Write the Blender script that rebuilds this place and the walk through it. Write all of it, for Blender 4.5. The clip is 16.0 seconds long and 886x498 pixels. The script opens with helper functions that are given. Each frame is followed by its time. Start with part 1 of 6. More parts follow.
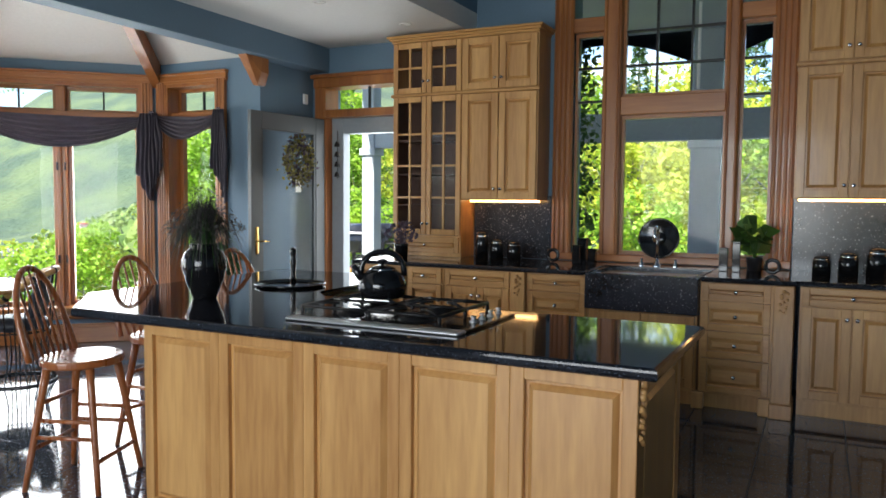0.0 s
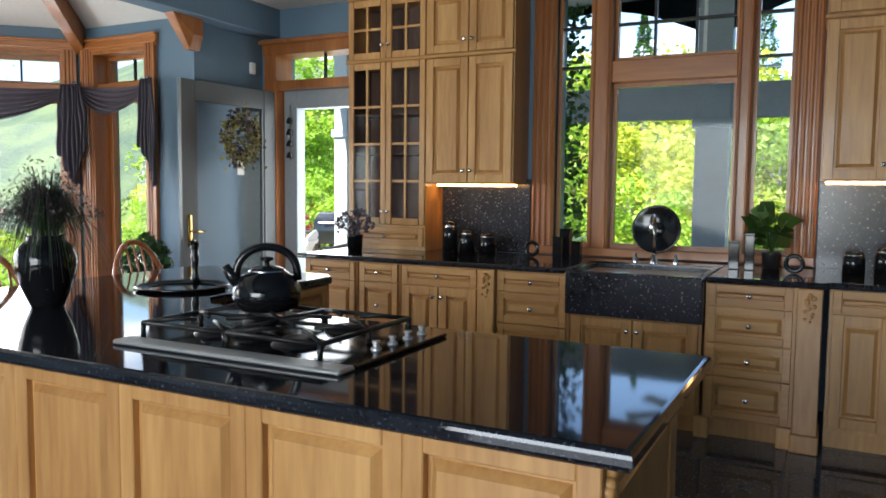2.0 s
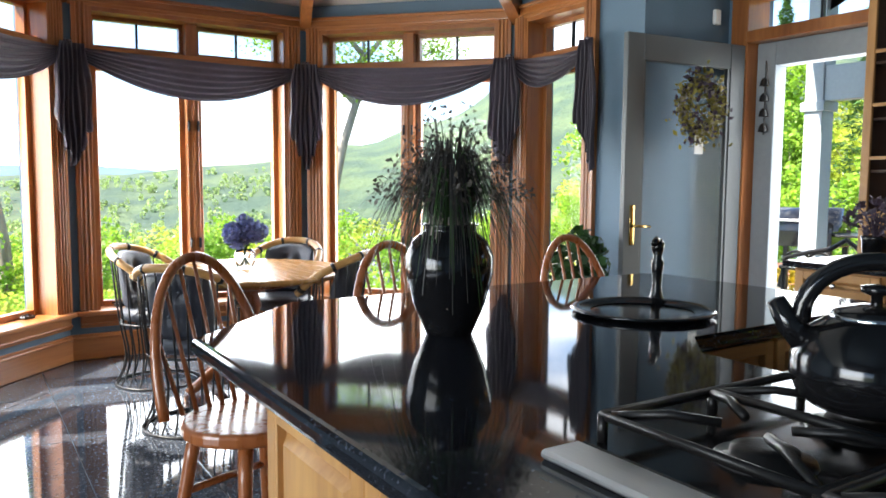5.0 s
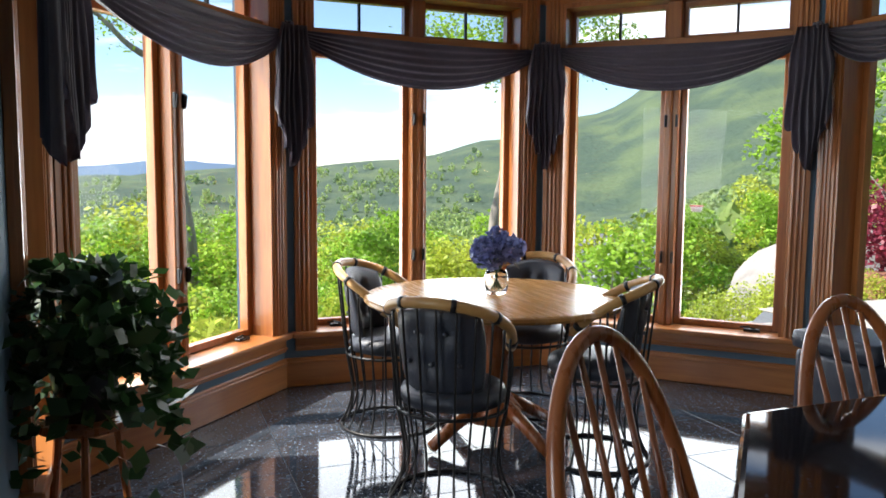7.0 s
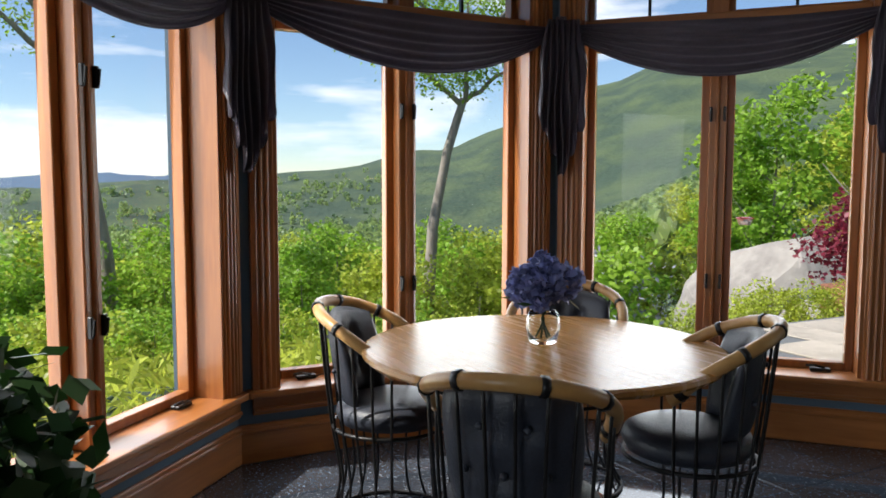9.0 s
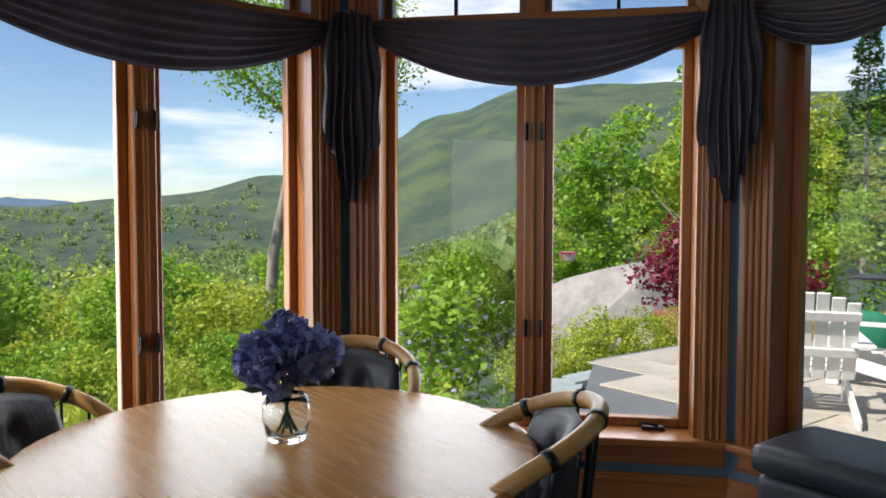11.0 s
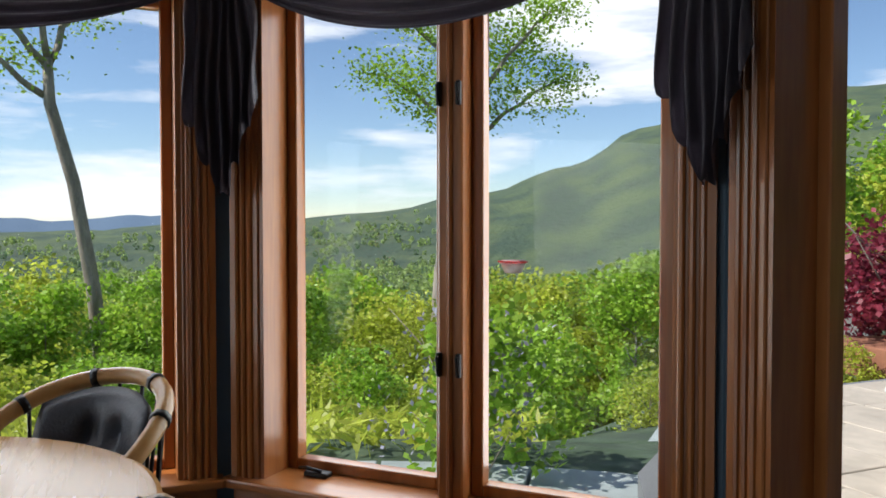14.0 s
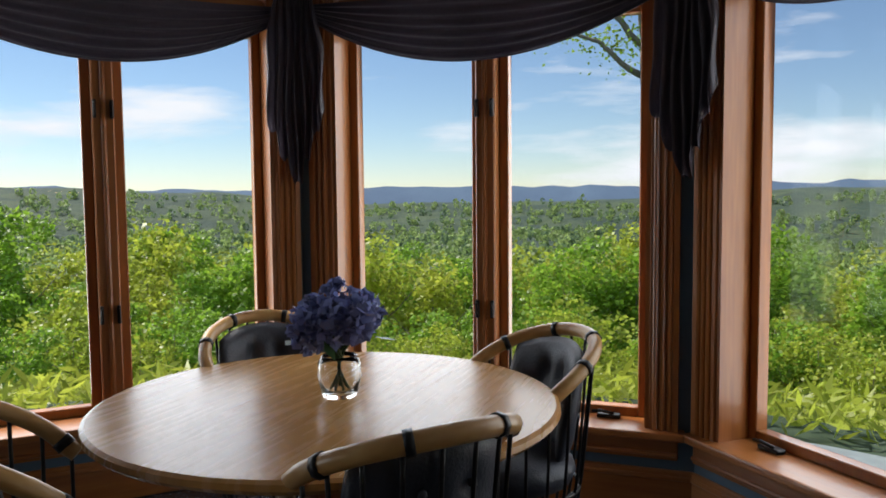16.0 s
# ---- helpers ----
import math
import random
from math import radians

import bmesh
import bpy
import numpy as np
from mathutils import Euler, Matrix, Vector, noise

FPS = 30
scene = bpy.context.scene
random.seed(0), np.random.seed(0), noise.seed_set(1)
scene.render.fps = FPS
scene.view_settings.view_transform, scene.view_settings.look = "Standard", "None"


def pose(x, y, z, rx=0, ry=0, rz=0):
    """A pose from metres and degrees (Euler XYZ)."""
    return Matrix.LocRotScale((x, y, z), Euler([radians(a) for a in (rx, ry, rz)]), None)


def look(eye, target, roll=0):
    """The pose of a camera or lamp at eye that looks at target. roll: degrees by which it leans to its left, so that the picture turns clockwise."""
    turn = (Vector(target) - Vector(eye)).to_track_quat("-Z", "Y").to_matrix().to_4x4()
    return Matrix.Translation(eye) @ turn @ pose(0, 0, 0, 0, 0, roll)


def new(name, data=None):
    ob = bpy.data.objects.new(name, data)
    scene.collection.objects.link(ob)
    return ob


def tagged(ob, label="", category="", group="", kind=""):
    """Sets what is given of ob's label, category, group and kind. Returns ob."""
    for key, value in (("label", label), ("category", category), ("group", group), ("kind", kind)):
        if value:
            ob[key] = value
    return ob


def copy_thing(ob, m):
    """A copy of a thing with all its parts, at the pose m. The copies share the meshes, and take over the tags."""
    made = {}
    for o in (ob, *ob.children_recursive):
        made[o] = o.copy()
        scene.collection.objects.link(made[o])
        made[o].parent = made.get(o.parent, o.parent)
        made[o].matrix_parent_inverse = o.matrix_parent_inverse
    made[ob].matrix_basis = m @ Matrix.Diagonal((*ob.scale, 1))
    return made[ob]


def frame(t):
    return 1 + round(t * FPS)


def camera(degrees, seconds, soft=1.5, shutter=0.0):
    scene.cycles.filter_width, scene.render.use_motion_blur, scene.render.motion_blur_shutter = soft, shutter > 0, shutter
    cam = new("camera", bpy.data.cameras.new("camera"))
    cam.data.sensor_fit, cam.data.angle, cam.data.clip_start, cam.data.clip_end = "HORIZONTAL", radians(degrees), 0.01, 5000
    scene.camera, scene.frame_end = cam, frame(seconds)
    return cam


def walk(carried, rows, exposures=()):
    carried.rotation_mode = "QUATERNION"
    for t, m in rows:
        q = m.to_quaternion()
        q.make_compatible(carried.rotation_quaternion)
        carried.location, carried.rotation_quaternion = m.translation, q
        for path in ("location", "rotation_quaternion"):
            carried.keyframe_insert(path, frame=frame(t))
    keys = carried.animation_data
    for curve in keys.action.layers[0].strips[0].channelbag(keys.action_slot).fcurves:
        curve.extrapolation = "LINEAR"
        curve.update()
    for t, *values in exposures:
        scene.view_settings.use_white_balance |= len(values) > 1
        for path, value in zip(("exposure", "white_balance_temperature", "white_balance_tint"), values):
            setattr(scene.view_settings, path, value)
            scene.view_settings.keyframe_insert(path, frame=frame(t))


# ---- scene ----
cam = camera(60.4, 16.0, soft=1.7)
PATH = [
    (0, (0.743, 0.438, 1.435), (-0.146, 2.225, 1.304), 0.5),
    (0.5, (0.726, 0.646, 1.422), (-0.16, 2.434, 1.286), 0.4),
    (1, (0.669, 0.854, 1.406), (-0.211, 2.644, 1.264), 0.4),
    (1.5, (0.637, 1.125, 1.4), (-0.241, 2.915, 1.251), 0.5),
    (2, (0.603, 1.448, 1.387), (-0.296, 3.228, 1.231), 0.6),
    (2.5, (0.476, 1.719, 1.357), (-0.485, 3.465, 1.194), 0.7),
    (3, (0.312, 1.963, 1.337), (-0.764, 3.64, 1.167), 1.0),
    (3.5, (0.148, 2.126, 1.329), (-1.081, 3.693, 1.147), 1.0),
    (4, (-0.042, 2.24, 1.309), (-1.436, 3.662, 1.123), 0.9),
    (4.5, (-0.243, 2.306, 1.3), (-1.791, 3.558, 1.11), 0.9),
    (5, (-0.479, 2.327, 1.3), (-2.159, 3.397, 1.126), 0.4),
    (7.3, (-1.862, 2.181, 1.352), (-3.719, 2.897, 1.159), 0.5),
    (7.5, (-1.971, 2.195, 1.353), (-3.826, 2.919, 1.16), 0.3),
    (8, (-2.181, 2.293, 1.35), (-4.039, 3.009, 1.163), 0.4),
    (8.5, (-2.499, 2.271, 1.342), (-4.333, 3.049, 1.164), 0.3),
    (9, (-2.84, 2.245, 1.33), (-4.621, 3.141, 1.167), 0.1),
    (9.5, (-2.996, 2.41, 1.348), (-4.735, 3.385, 1.189), 0.3),
    (10, (-3.16, 2.527, 1.36), (-4.8, 3.66, 1.206), 0.3),
    (12.5, (-3.502, 3.670, 1.322), (-5.065, 4.915, 1.243), 0.0),
    (13, (-3.566, 3.798, 1.316), (-5.189, 4.967, 1.272), 0.1),
    (13.5, (-3.559, 4.068, 1.308), (-5.279, 5.087, 1.252), 0.0),
    (14, (-3.540, 4.410, 1.275), (-5.382, 5.186, 1.221), -0.0),
    (14.5, (-3.552, 4.609, 1.264), (-5.494, 5.084, 1.205), -0.1),
    (15, (-3.531, 4.704, 1.340), (-5.523, 4.828, 1.212), -0.4),
    (15.5, (-3.415, 4.814, 1.323), (-5.383, 4.483, 1.197), -0.1),
    (16, (-3.233, 4.877, 1.326), (-5.107, 4.191, 1.190), -0.5),
]
EXPOSURES = [(0, 1.75), (2.5, 2.05), (4.0, 2.2), (5.0, 2.12), (7.3, 0.95), (8.5, 0.5), (9.5, 0.35), (12.5, 0.32), (14.5, 0.24), (16, 0.0)]
walk(cam, [(t, look(eye, target, roll)) for t, eye, target, roll in PATH], EXPOSURES)

# ---- world, sun and daylight ----
SUN_AZ, SUN_EL = 192.0, 48.0  # compass angle from +y through +x; the sun stands behind the house, towards -y
world = bpy.data.worlds.new("world")
scene.world = world
world.use_nodes = True
wn, wl = world.node_tree.nodes, world.node_tree.links
wn.clear()
sky = wn.new("ShaderNodeTexSky")
sky.sky_type, sky.sun_disc = "NISHITA", False
sky.sun_elevation, sky.sun_rotation = radians(SUN_EL), radians(SUN_AZ)
sky.air_density, sky.dust_density, sky.ozone_density = 0.9, 0.0, 3.5
tc = wn.new("ShaderNodeTexCoord")
mp = wn.new("ShaderNodeMapping")
mp.inputs["Scale"].default_value = (1.6, 1.6, 9.0)
wl.new(tc.outputs["Generated"], mp.inputs["Vector"])
cn = wn.new("ShaderNodeTexNoise")
cn.inputs["Scale"].default_value, cn.inputs["Detail"].default_value, cn.inputs["Roughness"].default_value = 1.7, 8.0, 0.55
wl.new(mp.outputs["Vector"], cn.inputs["Vector"])
cr = wn.new("ShaderNodeValToRGB")
cr.color_ramp.elements[0].position, cr.color_ramp.elements[1].position = 0.5, 0.66
wl.new(cn.outputs["Fac"], cr.inputs["Fac"])
cm = wn.new("ShaderNodeMix")
cm.data_type = "RGBA"
cm.inputs["B"].default_value = (8.0, 8.3, 8.8, 1)
wl.new(cr.outputs["Color"], cm.inputs["Factor"])
wl.new(sky.outputs["Color"], cm.inputs["A"])
bg = wn.new("ShaderNodeBackground")
bg.inputs["Strength"].default_value = 0.115
wl.new(cm.outputs["Result"], bg.inputs["Color"])
wo = wn.new("ShaderNodeOutputWorld")
wl.new(bg.outputs["Background"], wo.inputs["Surface"])

sun_data = bpy.data.lights.new("sun", "SUN")
sun_data.energy, sun_data.angle, sun_data.color = 5.0, radians(0.6), (1.0, 0.95, 0.86)
sun = new("sun", sun_data)
_a, _e = radians(SUN_AZ), radians(SUN_EL)
sun.matrix_world = look((math.sin(_a) * math.cos(_e) * 50, math.cos(_a) * math.cos(_e) * 50, math.sin(_e) * 50), (0, 0, 0))


def area(name, eye, target, w, h, power, colour=(0.93, 0.97, 1.0)):
    d = bpy.data.lights.new(name, "AREA")
    d.shape, d.size, d.size_y, d.energy, d.color = "RECTANGLE", w, h, power, colour
    o = new(name, d)
    o.matrix_world = look(eye, target)
    return o


# ---- materials ----
def mat(name, colour, rough=0.5, metal=0.0, grain=0.15, scale=12.0, stretch=(1, 1, 1), bump=0.1, second=None, big=1.5, coat=0.0, spec=0.5):
    """A surface with variation at two scales: a fine grain and slow blotches."""
    m = bpy.data.materials.new(name)
    m.use_nodes = True
    n, l = m.node_tree.nodes, m.node_tree.links
    p = n["Principled BSDF"]
    p.inputs["Metallic"].default_value = metal
    p.inputs["Coat Weight"].default_value = coat
    p.inputs["Coat Roughness"].default_value = 0.08
    p.inputs["Specular IOR Level"].default_value = spec
    t = n.new("ShaderNodeTexCoord")
    ma = n.new("ShaderNodeMapping")
    ma.inputs["Scale"].default_value = stretch
    l.new(t.outputs["Object"], ma.inputs["Vector"])
    oi = n.new("ShaderNodeObjectInfo")
    off = n.new("ShaderNodeVectorMath")
    off.operation = "MULTIPLY_ADD"
    off.inputs[1].default_value = (7, 5, 3)
    l.new(oi.outputs["Random"], off.inputs[0])
    l.new(ma.outputs["Vector"], off.inputs[2])
    a = n.new("ShaderNodeTexNoise")
    a.inputs["Scale"].default_value, a.inputs["Detail"].default_value = scale, 6
    b = n.new("ShaderNodeTexNoise")
    b.inputs["Scale"].default_value, b.inputs["Detail"].default_value = big, 2
    l.new(off.outputs["Vector"], a.inputs["Vector"])
    l.new(off.outputs["Vector"], b.inputs["Vector"])
    ad = n.new("ShaderNodeMath")
    ad.operation = "MULTIPLY_ADD"
    ad.inputs[1].default_value = 0.6
    l.new(b.outputs["Fac"], ad.inputs[0])
    mu = n.new("ShaderNodeMath")
    mu.operation = "MULTIPLY"
    mu.inputs[1].default_value = 0.4
    l.new(a.outputs["Fac"], mu.inputs[0])
    l.new(mu.outputs[0], ad.inputs[2])
    r = n.new("ShaderNodeValToRGB")
    c2 = second or tuple(max(0.0, c * (1 - 2 * grain)) for c in colour)
    c1 = colour if second else tuple(min(1.0, c * (1 + grain)) for c in colour)
    r.color_ramp.elements[0].position, r.color_ramp.elements[1].position = 0.34, 0.66
    r.color_ramp.elements[0].color, r.color_ramp.elements[1].color = (*c2, 1), (*c1, 1)
    l.new(ad.outputs[0], r.inputs["Fac"])
    l.new(r.outputs["Color"], p.inputs["Base Color"])
    rr = n.new("ShaderNodeMapRange")
    rr.inputs["To Min"].default_value, rr.inputs["To Max"].default_value = max(0.01, rough * 0.8), min(1, rough * 1.2)
    l.new(a.outputs["Fac"], rr.inputs["Value"])
    l.new(rr.outputs["Result"], p.inputs["Roughness"])
    if bump:
        bp = n.new("ShaderNodeBump")
        bp.inputs["Strength"].default_value, bp.inputs["Distance"].default_value = bump, 0.01
        l.new(a.outputs["Fac"], bp.inputs["Height"])
        l.new(bp.outputs["Normal"], p.inputs["Normal"])
    return m


def granite(name, base, fleck, rough, scale=90.0, amount=0.62):
    m = mat(name, base, rough, grain=0.3, scale=30, bump=0, big=3)
    n, l = m.node_tree.nodes, m.node_tree.links
    p = n["Principled BSDF"]
    v = n.new("ShaderNodeTexNoise")
    v.inputs["Scale"].default_value, v.inputs["Detail"].default_value = scale, 3
    t = n.new("ShaderNodeTexCoord")
    l.new(t.outputs["Object"], v.inputs["Vector"])
    r = n.new("ShaderNodeValToRGB")
    r.color_ramp.elements[0].position, r.color_ramp.elements[1].position = amount, amount + 0.08
    l.new(v.outputs["Fac"], r.inputs["Fac"])
    mx = n.new("ShaderNodeMix")
    mx.data_type = "RGBA"
    l.new(r.outputs["Color"], mx.inputs["Factor"])
    l.new(p.inputs["Base Color"].links[0].from_socket, mx.inputs["A"])
    mx.inputs["B"].default_value = (*fleck, 1)
    l.new(mx.outputs["Result"], p.inputs["Base Color"])
    return m


def glass(name, colour=(1, 1, 1), rough=0.0, thin=True):
    m = bpy.data.materials.new(name)
    m.use_nodes = True
    n, l = m.node_tree.nodes, m.node_tree.links
    if thin:
        n.remove(n["Principled BSDF"])
        tr, gl, mx, fr = n.new("ShaderNodeBsdfTransparent"), n.new("ShaderNodeBsdfGlossy"), n.new("ShaderNodeMixShader"), n.new("ShaderNodeLayerWeight")
        tr.inputs["Color"].default_value = (*colour, 1)
        gl.inputs["Roughness"].default_value = 0.01
        pw, ma = n.new("ShaderNodeMath"), n.new("ShaderNodeMath")
        pw.operation, ma.operation = "POWER", "MULTIPLY_ADD"
        pw.inputs[1].default_value, ma.inputs[1].default_value, ma.inputs[2].default_value = 5.0, 0.6, 0.008
        l.new(fr.outputs["Facing"], pw.inputs[0]), l.new(pw.outputs[0], ma.inputs[0])
        l.new(ma.outputs[0], mx.inputs[0]), l.new(tr.outputs[0], mx.inputs[1]), l.new(gl.outputs[0], mx.inputs[2])
        l.new(mx.outputs[0], n["Material Output"].inputs["Surface"])
    else:
        p = n["Principled BSDF"]
        p.inputs["Base Color"].default_value = (*colour, 1)
        p.inputs["Roughness"].default_value, p.inputs["Transmission Weight"].default_value, p.inputs["IOR"].default_value = rough, 1.0, 1.4
    return m


def leafy(name, c1, c2, trans=0.35):
    m = mat(name, c1, 0.45, grain=0.2, scale=1.2, bump=0, second=c2, big=0.35)
    p = m.node_tree.nodes["Principled BSDF"]
    n, l = m.node_tree.nodes, m.node_tree.links
    t = n.new("ShaderNodeBsdfTranslucent")
    l.new(p.inputs["Base Color"].links[0].from_socket, t.inputs["Color"])
    g = n.new("ShaderNodeNewGeometry")
    hs = n.new("ShaderNodeHueSaturation")
    mr = n.new("ShaderNodeMapRange")
    mr.inputs["To Min"].default_value, mr.inputs["To Max"].default_value = 0.6, 1.35
    l.new(g.outputs["Random Per Island"], mr.inputs["Value"])
    l.new(mr.outputs["Result"], hs.inputs["Value"])
    l.new(p.inputs["Base Color"].links[0].from_socket, hs.inputs["Color"])
    l.new(hs.outputs["Color"], p.inputs["Base Color"])
    l.new(hs.outputs["Color"], t.inputs["Color"])
    mx = n.new("ShaderNodeMixShader")
    mx.inputs[0].default_value = trans
    l.new(p.outputs[0], mx.inputs[1]), l.new(t.outputs[0], mx.inputs[2])
    l.new(mx.outputs[0], n["Material Output"].inputs["Surface"])
    return m


def lamp_glow(name, colour, strength):
    m = bpy.data.materials.new(name)
    m.use_nodes = True
    p = m.node_tree.nodes["Principled BSDF"]
    p.inputs["Emission Color"].default_value, p.inputs["Emission Strength"].default_value = (*colour, 1), strength
    return m


WOOD = mat("maple_cabinet_wood", (0.6, 0.33, 0.115), 0.38, grain=0.12, scale=9, stretch=(5, 5, 0.5), bump=0.04, second=(0.36, 0.165, 0.05), big=0.9, coat=0.15)
WOODH = mat("maple_cabinet_wood_flat_grain", (0.58, 0.32, 0.11), 0.38, scale=9, stretch=(0.5, 5, 5), bump=0.04, second=(0.38, 0.18, 0.055), big=0.9, coat=0.15)
TRIM = mat("stained_fir_window_trim", (0.4, 0.15, 0.038), 0.35, scale=8, stretch=(6, 6, 0.5), bump=0.05, second=(0.22, 0.07, 0.017), big=1.2, coat=0.2)
TRIMH = mat("stained_fir_trim_flat_grain", (0.44, 0.17, 0.045), 0.35, scale=8, stretch=(0.5, 6, 6), bump=0.05, second=(0.26, 0.085, 0.02), big=1.2, coat=0.2)
STOOLWOOD = mat("reddish_oak", (0.36, 0.12, 0.035), 0.28, scale=10, stretch=(4, 4, 0.6), bump=0.04, second=(0.22, 0.06, 0.018), coat=0.3)
TABLEWOOD = mat("honey_maple_tabletop", (0.55, 0.29, 0.09), 0.27, scale=7, stretch=(0.5, 6, 1), bump=0.02, second=(0.42, 0.2, 0.06), big=0.8, coat=0.0, spec=0.35)
BAMBOO = mat("bamboo", (0.55, 0.33, 0.12), 0.35, scale=9, stretch=(3, 3, 3), bump=0.05, second=(0.4, 0.2, 0.06))
BLUE = mat("blue_grey_wall_paint", (0.11, 0.18, 0.25), 0.6, grain=0.05, scale=60, bump=0.06, big=0.7)
WHITE = mat("white_ceiling_paint", (0.72, 0.72, 0.7), 0.7, grain=0.04, scale=40, bump=0.05, big=0.5)
COUNTER = granite("polished_black_granite", (0.013, 0.014, 0.018), (0.055, 0.065, 0.09), 0.05, 110, 0.6)
SPLASH = granite("speckled_dark_granite", (0.02, 0.022, 0.03), (0.3, 0.3, 0.33), 0.2, 70, 0.62)
TILE = granite("polished_blue_black_floor_granite", (0.045, 0.052, 0.066), (0.22, 0.24, 0.27), 0.06, 60, 0.6)
GROUT = mat("grey_tile_joint", (0.16, 0.17, 0.18), 0.8, scale=60)
BLACK = mat("black_enamel", (0.008, 0.008, 0.009), 0.12, grain=0.2, scale=30, bump=0)
IRON = mat("black_wrought_iron", (0.014, 0.013, 0.013), 0.4, metal=0.4, scale=60, bump=0.15)
STEEL = mat("brushed_steel", (0.68, 0.68, 0.68), 0.42, metal=1.0, grain=0.05, scale=60, stretch=(0.2, 6, 6), bump=0.03)
CHROME = mat("polished_chrome", (0.75, 0.75, 0.76), 0.1, metal=1.0, grain=0.03, bump=0)
BRASS = mat("polished_brass", (0.6, 0.4, 0.13), 0.2, metal=1.0, grain=0.08, bump=0)
LEATHER = mat("dark_slate_leather", (0.035, 0.04, 0.055), 0.42, scale=120, bump=0.25, big=4)
CLOTH = mat("grey_mauve_satin", (0.115, 0.1, 0.125), 0.42, scale=140, stretch=(1, 1, 0.2), bump=0.1, big=3, grain=0.12)
GREYPAINT = mat("grey_painted_door", (0.085, 0.095, 0.1), 0.4, grain=0.05, scale=50, bump=0.03)
PORCH = mat("pale_grey_porch_paint", (0.3, 0.34, 0.37), 0.6, grain=0.06, scale=30, bump=0.05)
PANE = glass("window_glass")
VASEGLASS = glass("clear_cut_glass", (0.97, 0.99, 0.98), 0.02, thin=False)
DARKIN = mat("darkened_cabinet_inside", (0.09, 0.045, 0.03), 0.5, scale=20)
STONE = mat("pale_flagstone", (0.46, 0.41, 0.35), 0.8, grain=0.14, scale=9, bump=0.35, big=0.8)
BLUESTONE = mat("bluestone_cap", (0.3, 0.35, 0.36), 0.7, grain=0.12, scale=12, bump=0.2)
ROCK = mat("grey_boulder_rock", (0.4, 0.37, 0.34), 0.9, scale=5, bump=0.8, second=(0.2, 0.18, 0.17), big=0.9)
BARK = mat("grey_tree_bark", (0.34, 0.3, 0.26), 0.9, scale=14, stretch=(3, 3, 0.6), bump=0.8, second=(0.16, 0.135, 0.11), big=2)
LEAF1 = leafy("spring_green_leaves", (0.38, 0.56, 0.06), (0.22, 0.4, 0.04), 0.5)
LEAF2 = leafy("yellow_green_leaves", (0.58, 0.62, 0.085), (0.38, 0.47, 0.055), 0.5)
LEAF3 = leafy("deep_green_leaves", (0.1, 0.2, 0.045), (0.05, 0.115, 0.025), 0.4)
IVY = leafy("ivy_leaves", (0.045, 0.11, 0.025), (0.015, 0.045, 0.01), 0.2)
REDLEAF = leafy("burgundy_maple_leaves", (0.36, 0.04, 0.075), (0.16, 0.02, 0.04), 0.45)
PURPLE = leafy("dusky_purple_foliage", (0.1, 0.07, 0.11), (0.045, 0.03, 0.05), 0.2)
PETAL = leafy("blue_hydrangea_petals", (0.3, 0.34, 0.6), (0.12, 0.14, 0.32), 0.35)
WREATH = leafy("dried_yellow_wreath", (0.33, 0.27, 0.04), (0.13, 0.12, 0.03), 0.2)
LILAC = leafy("pale_lilac_blossom", (0.5, 0.5, 0.55), (0.3, 0.3, 0.4))
GRASSLEAF = leafy("dry_grass_blades", (0.09, 0.075, 0.055), (0.035, 0.032, 0.03), 0.2)
YELLOW = leafy("yellow_flowers", (0.7, 0.5, 0.02), (0.5, 0.35, 0.02))
WHITEPAINT = mat("white_painted_wood", (0.78, 0.78, 0.76), 0.5, grain=0.05, scale=20, bump=0.05)
REDPLASTIC = mat("red_plastic", (0.6, 0.03, 0.03), 0.3, scale=20, bump=0)
CLEARPLASTIC = mat("milky_plastic", (0.7, 0.68, 0.68), 0.3, scale=20, bump=0)
GREENCLOTH = mat("green_cushion_cloth", (0.01, 0.16, 0.09), 0.8, scale=80)
MULCH = mat("red_brown_mulch", (0.3, 0.13, 0.08), 0.95, scale=30, bump=0.6)
GLOW = lamp_glow("warm_lamp", (1.0, 0.55, 0.2), 3.5)


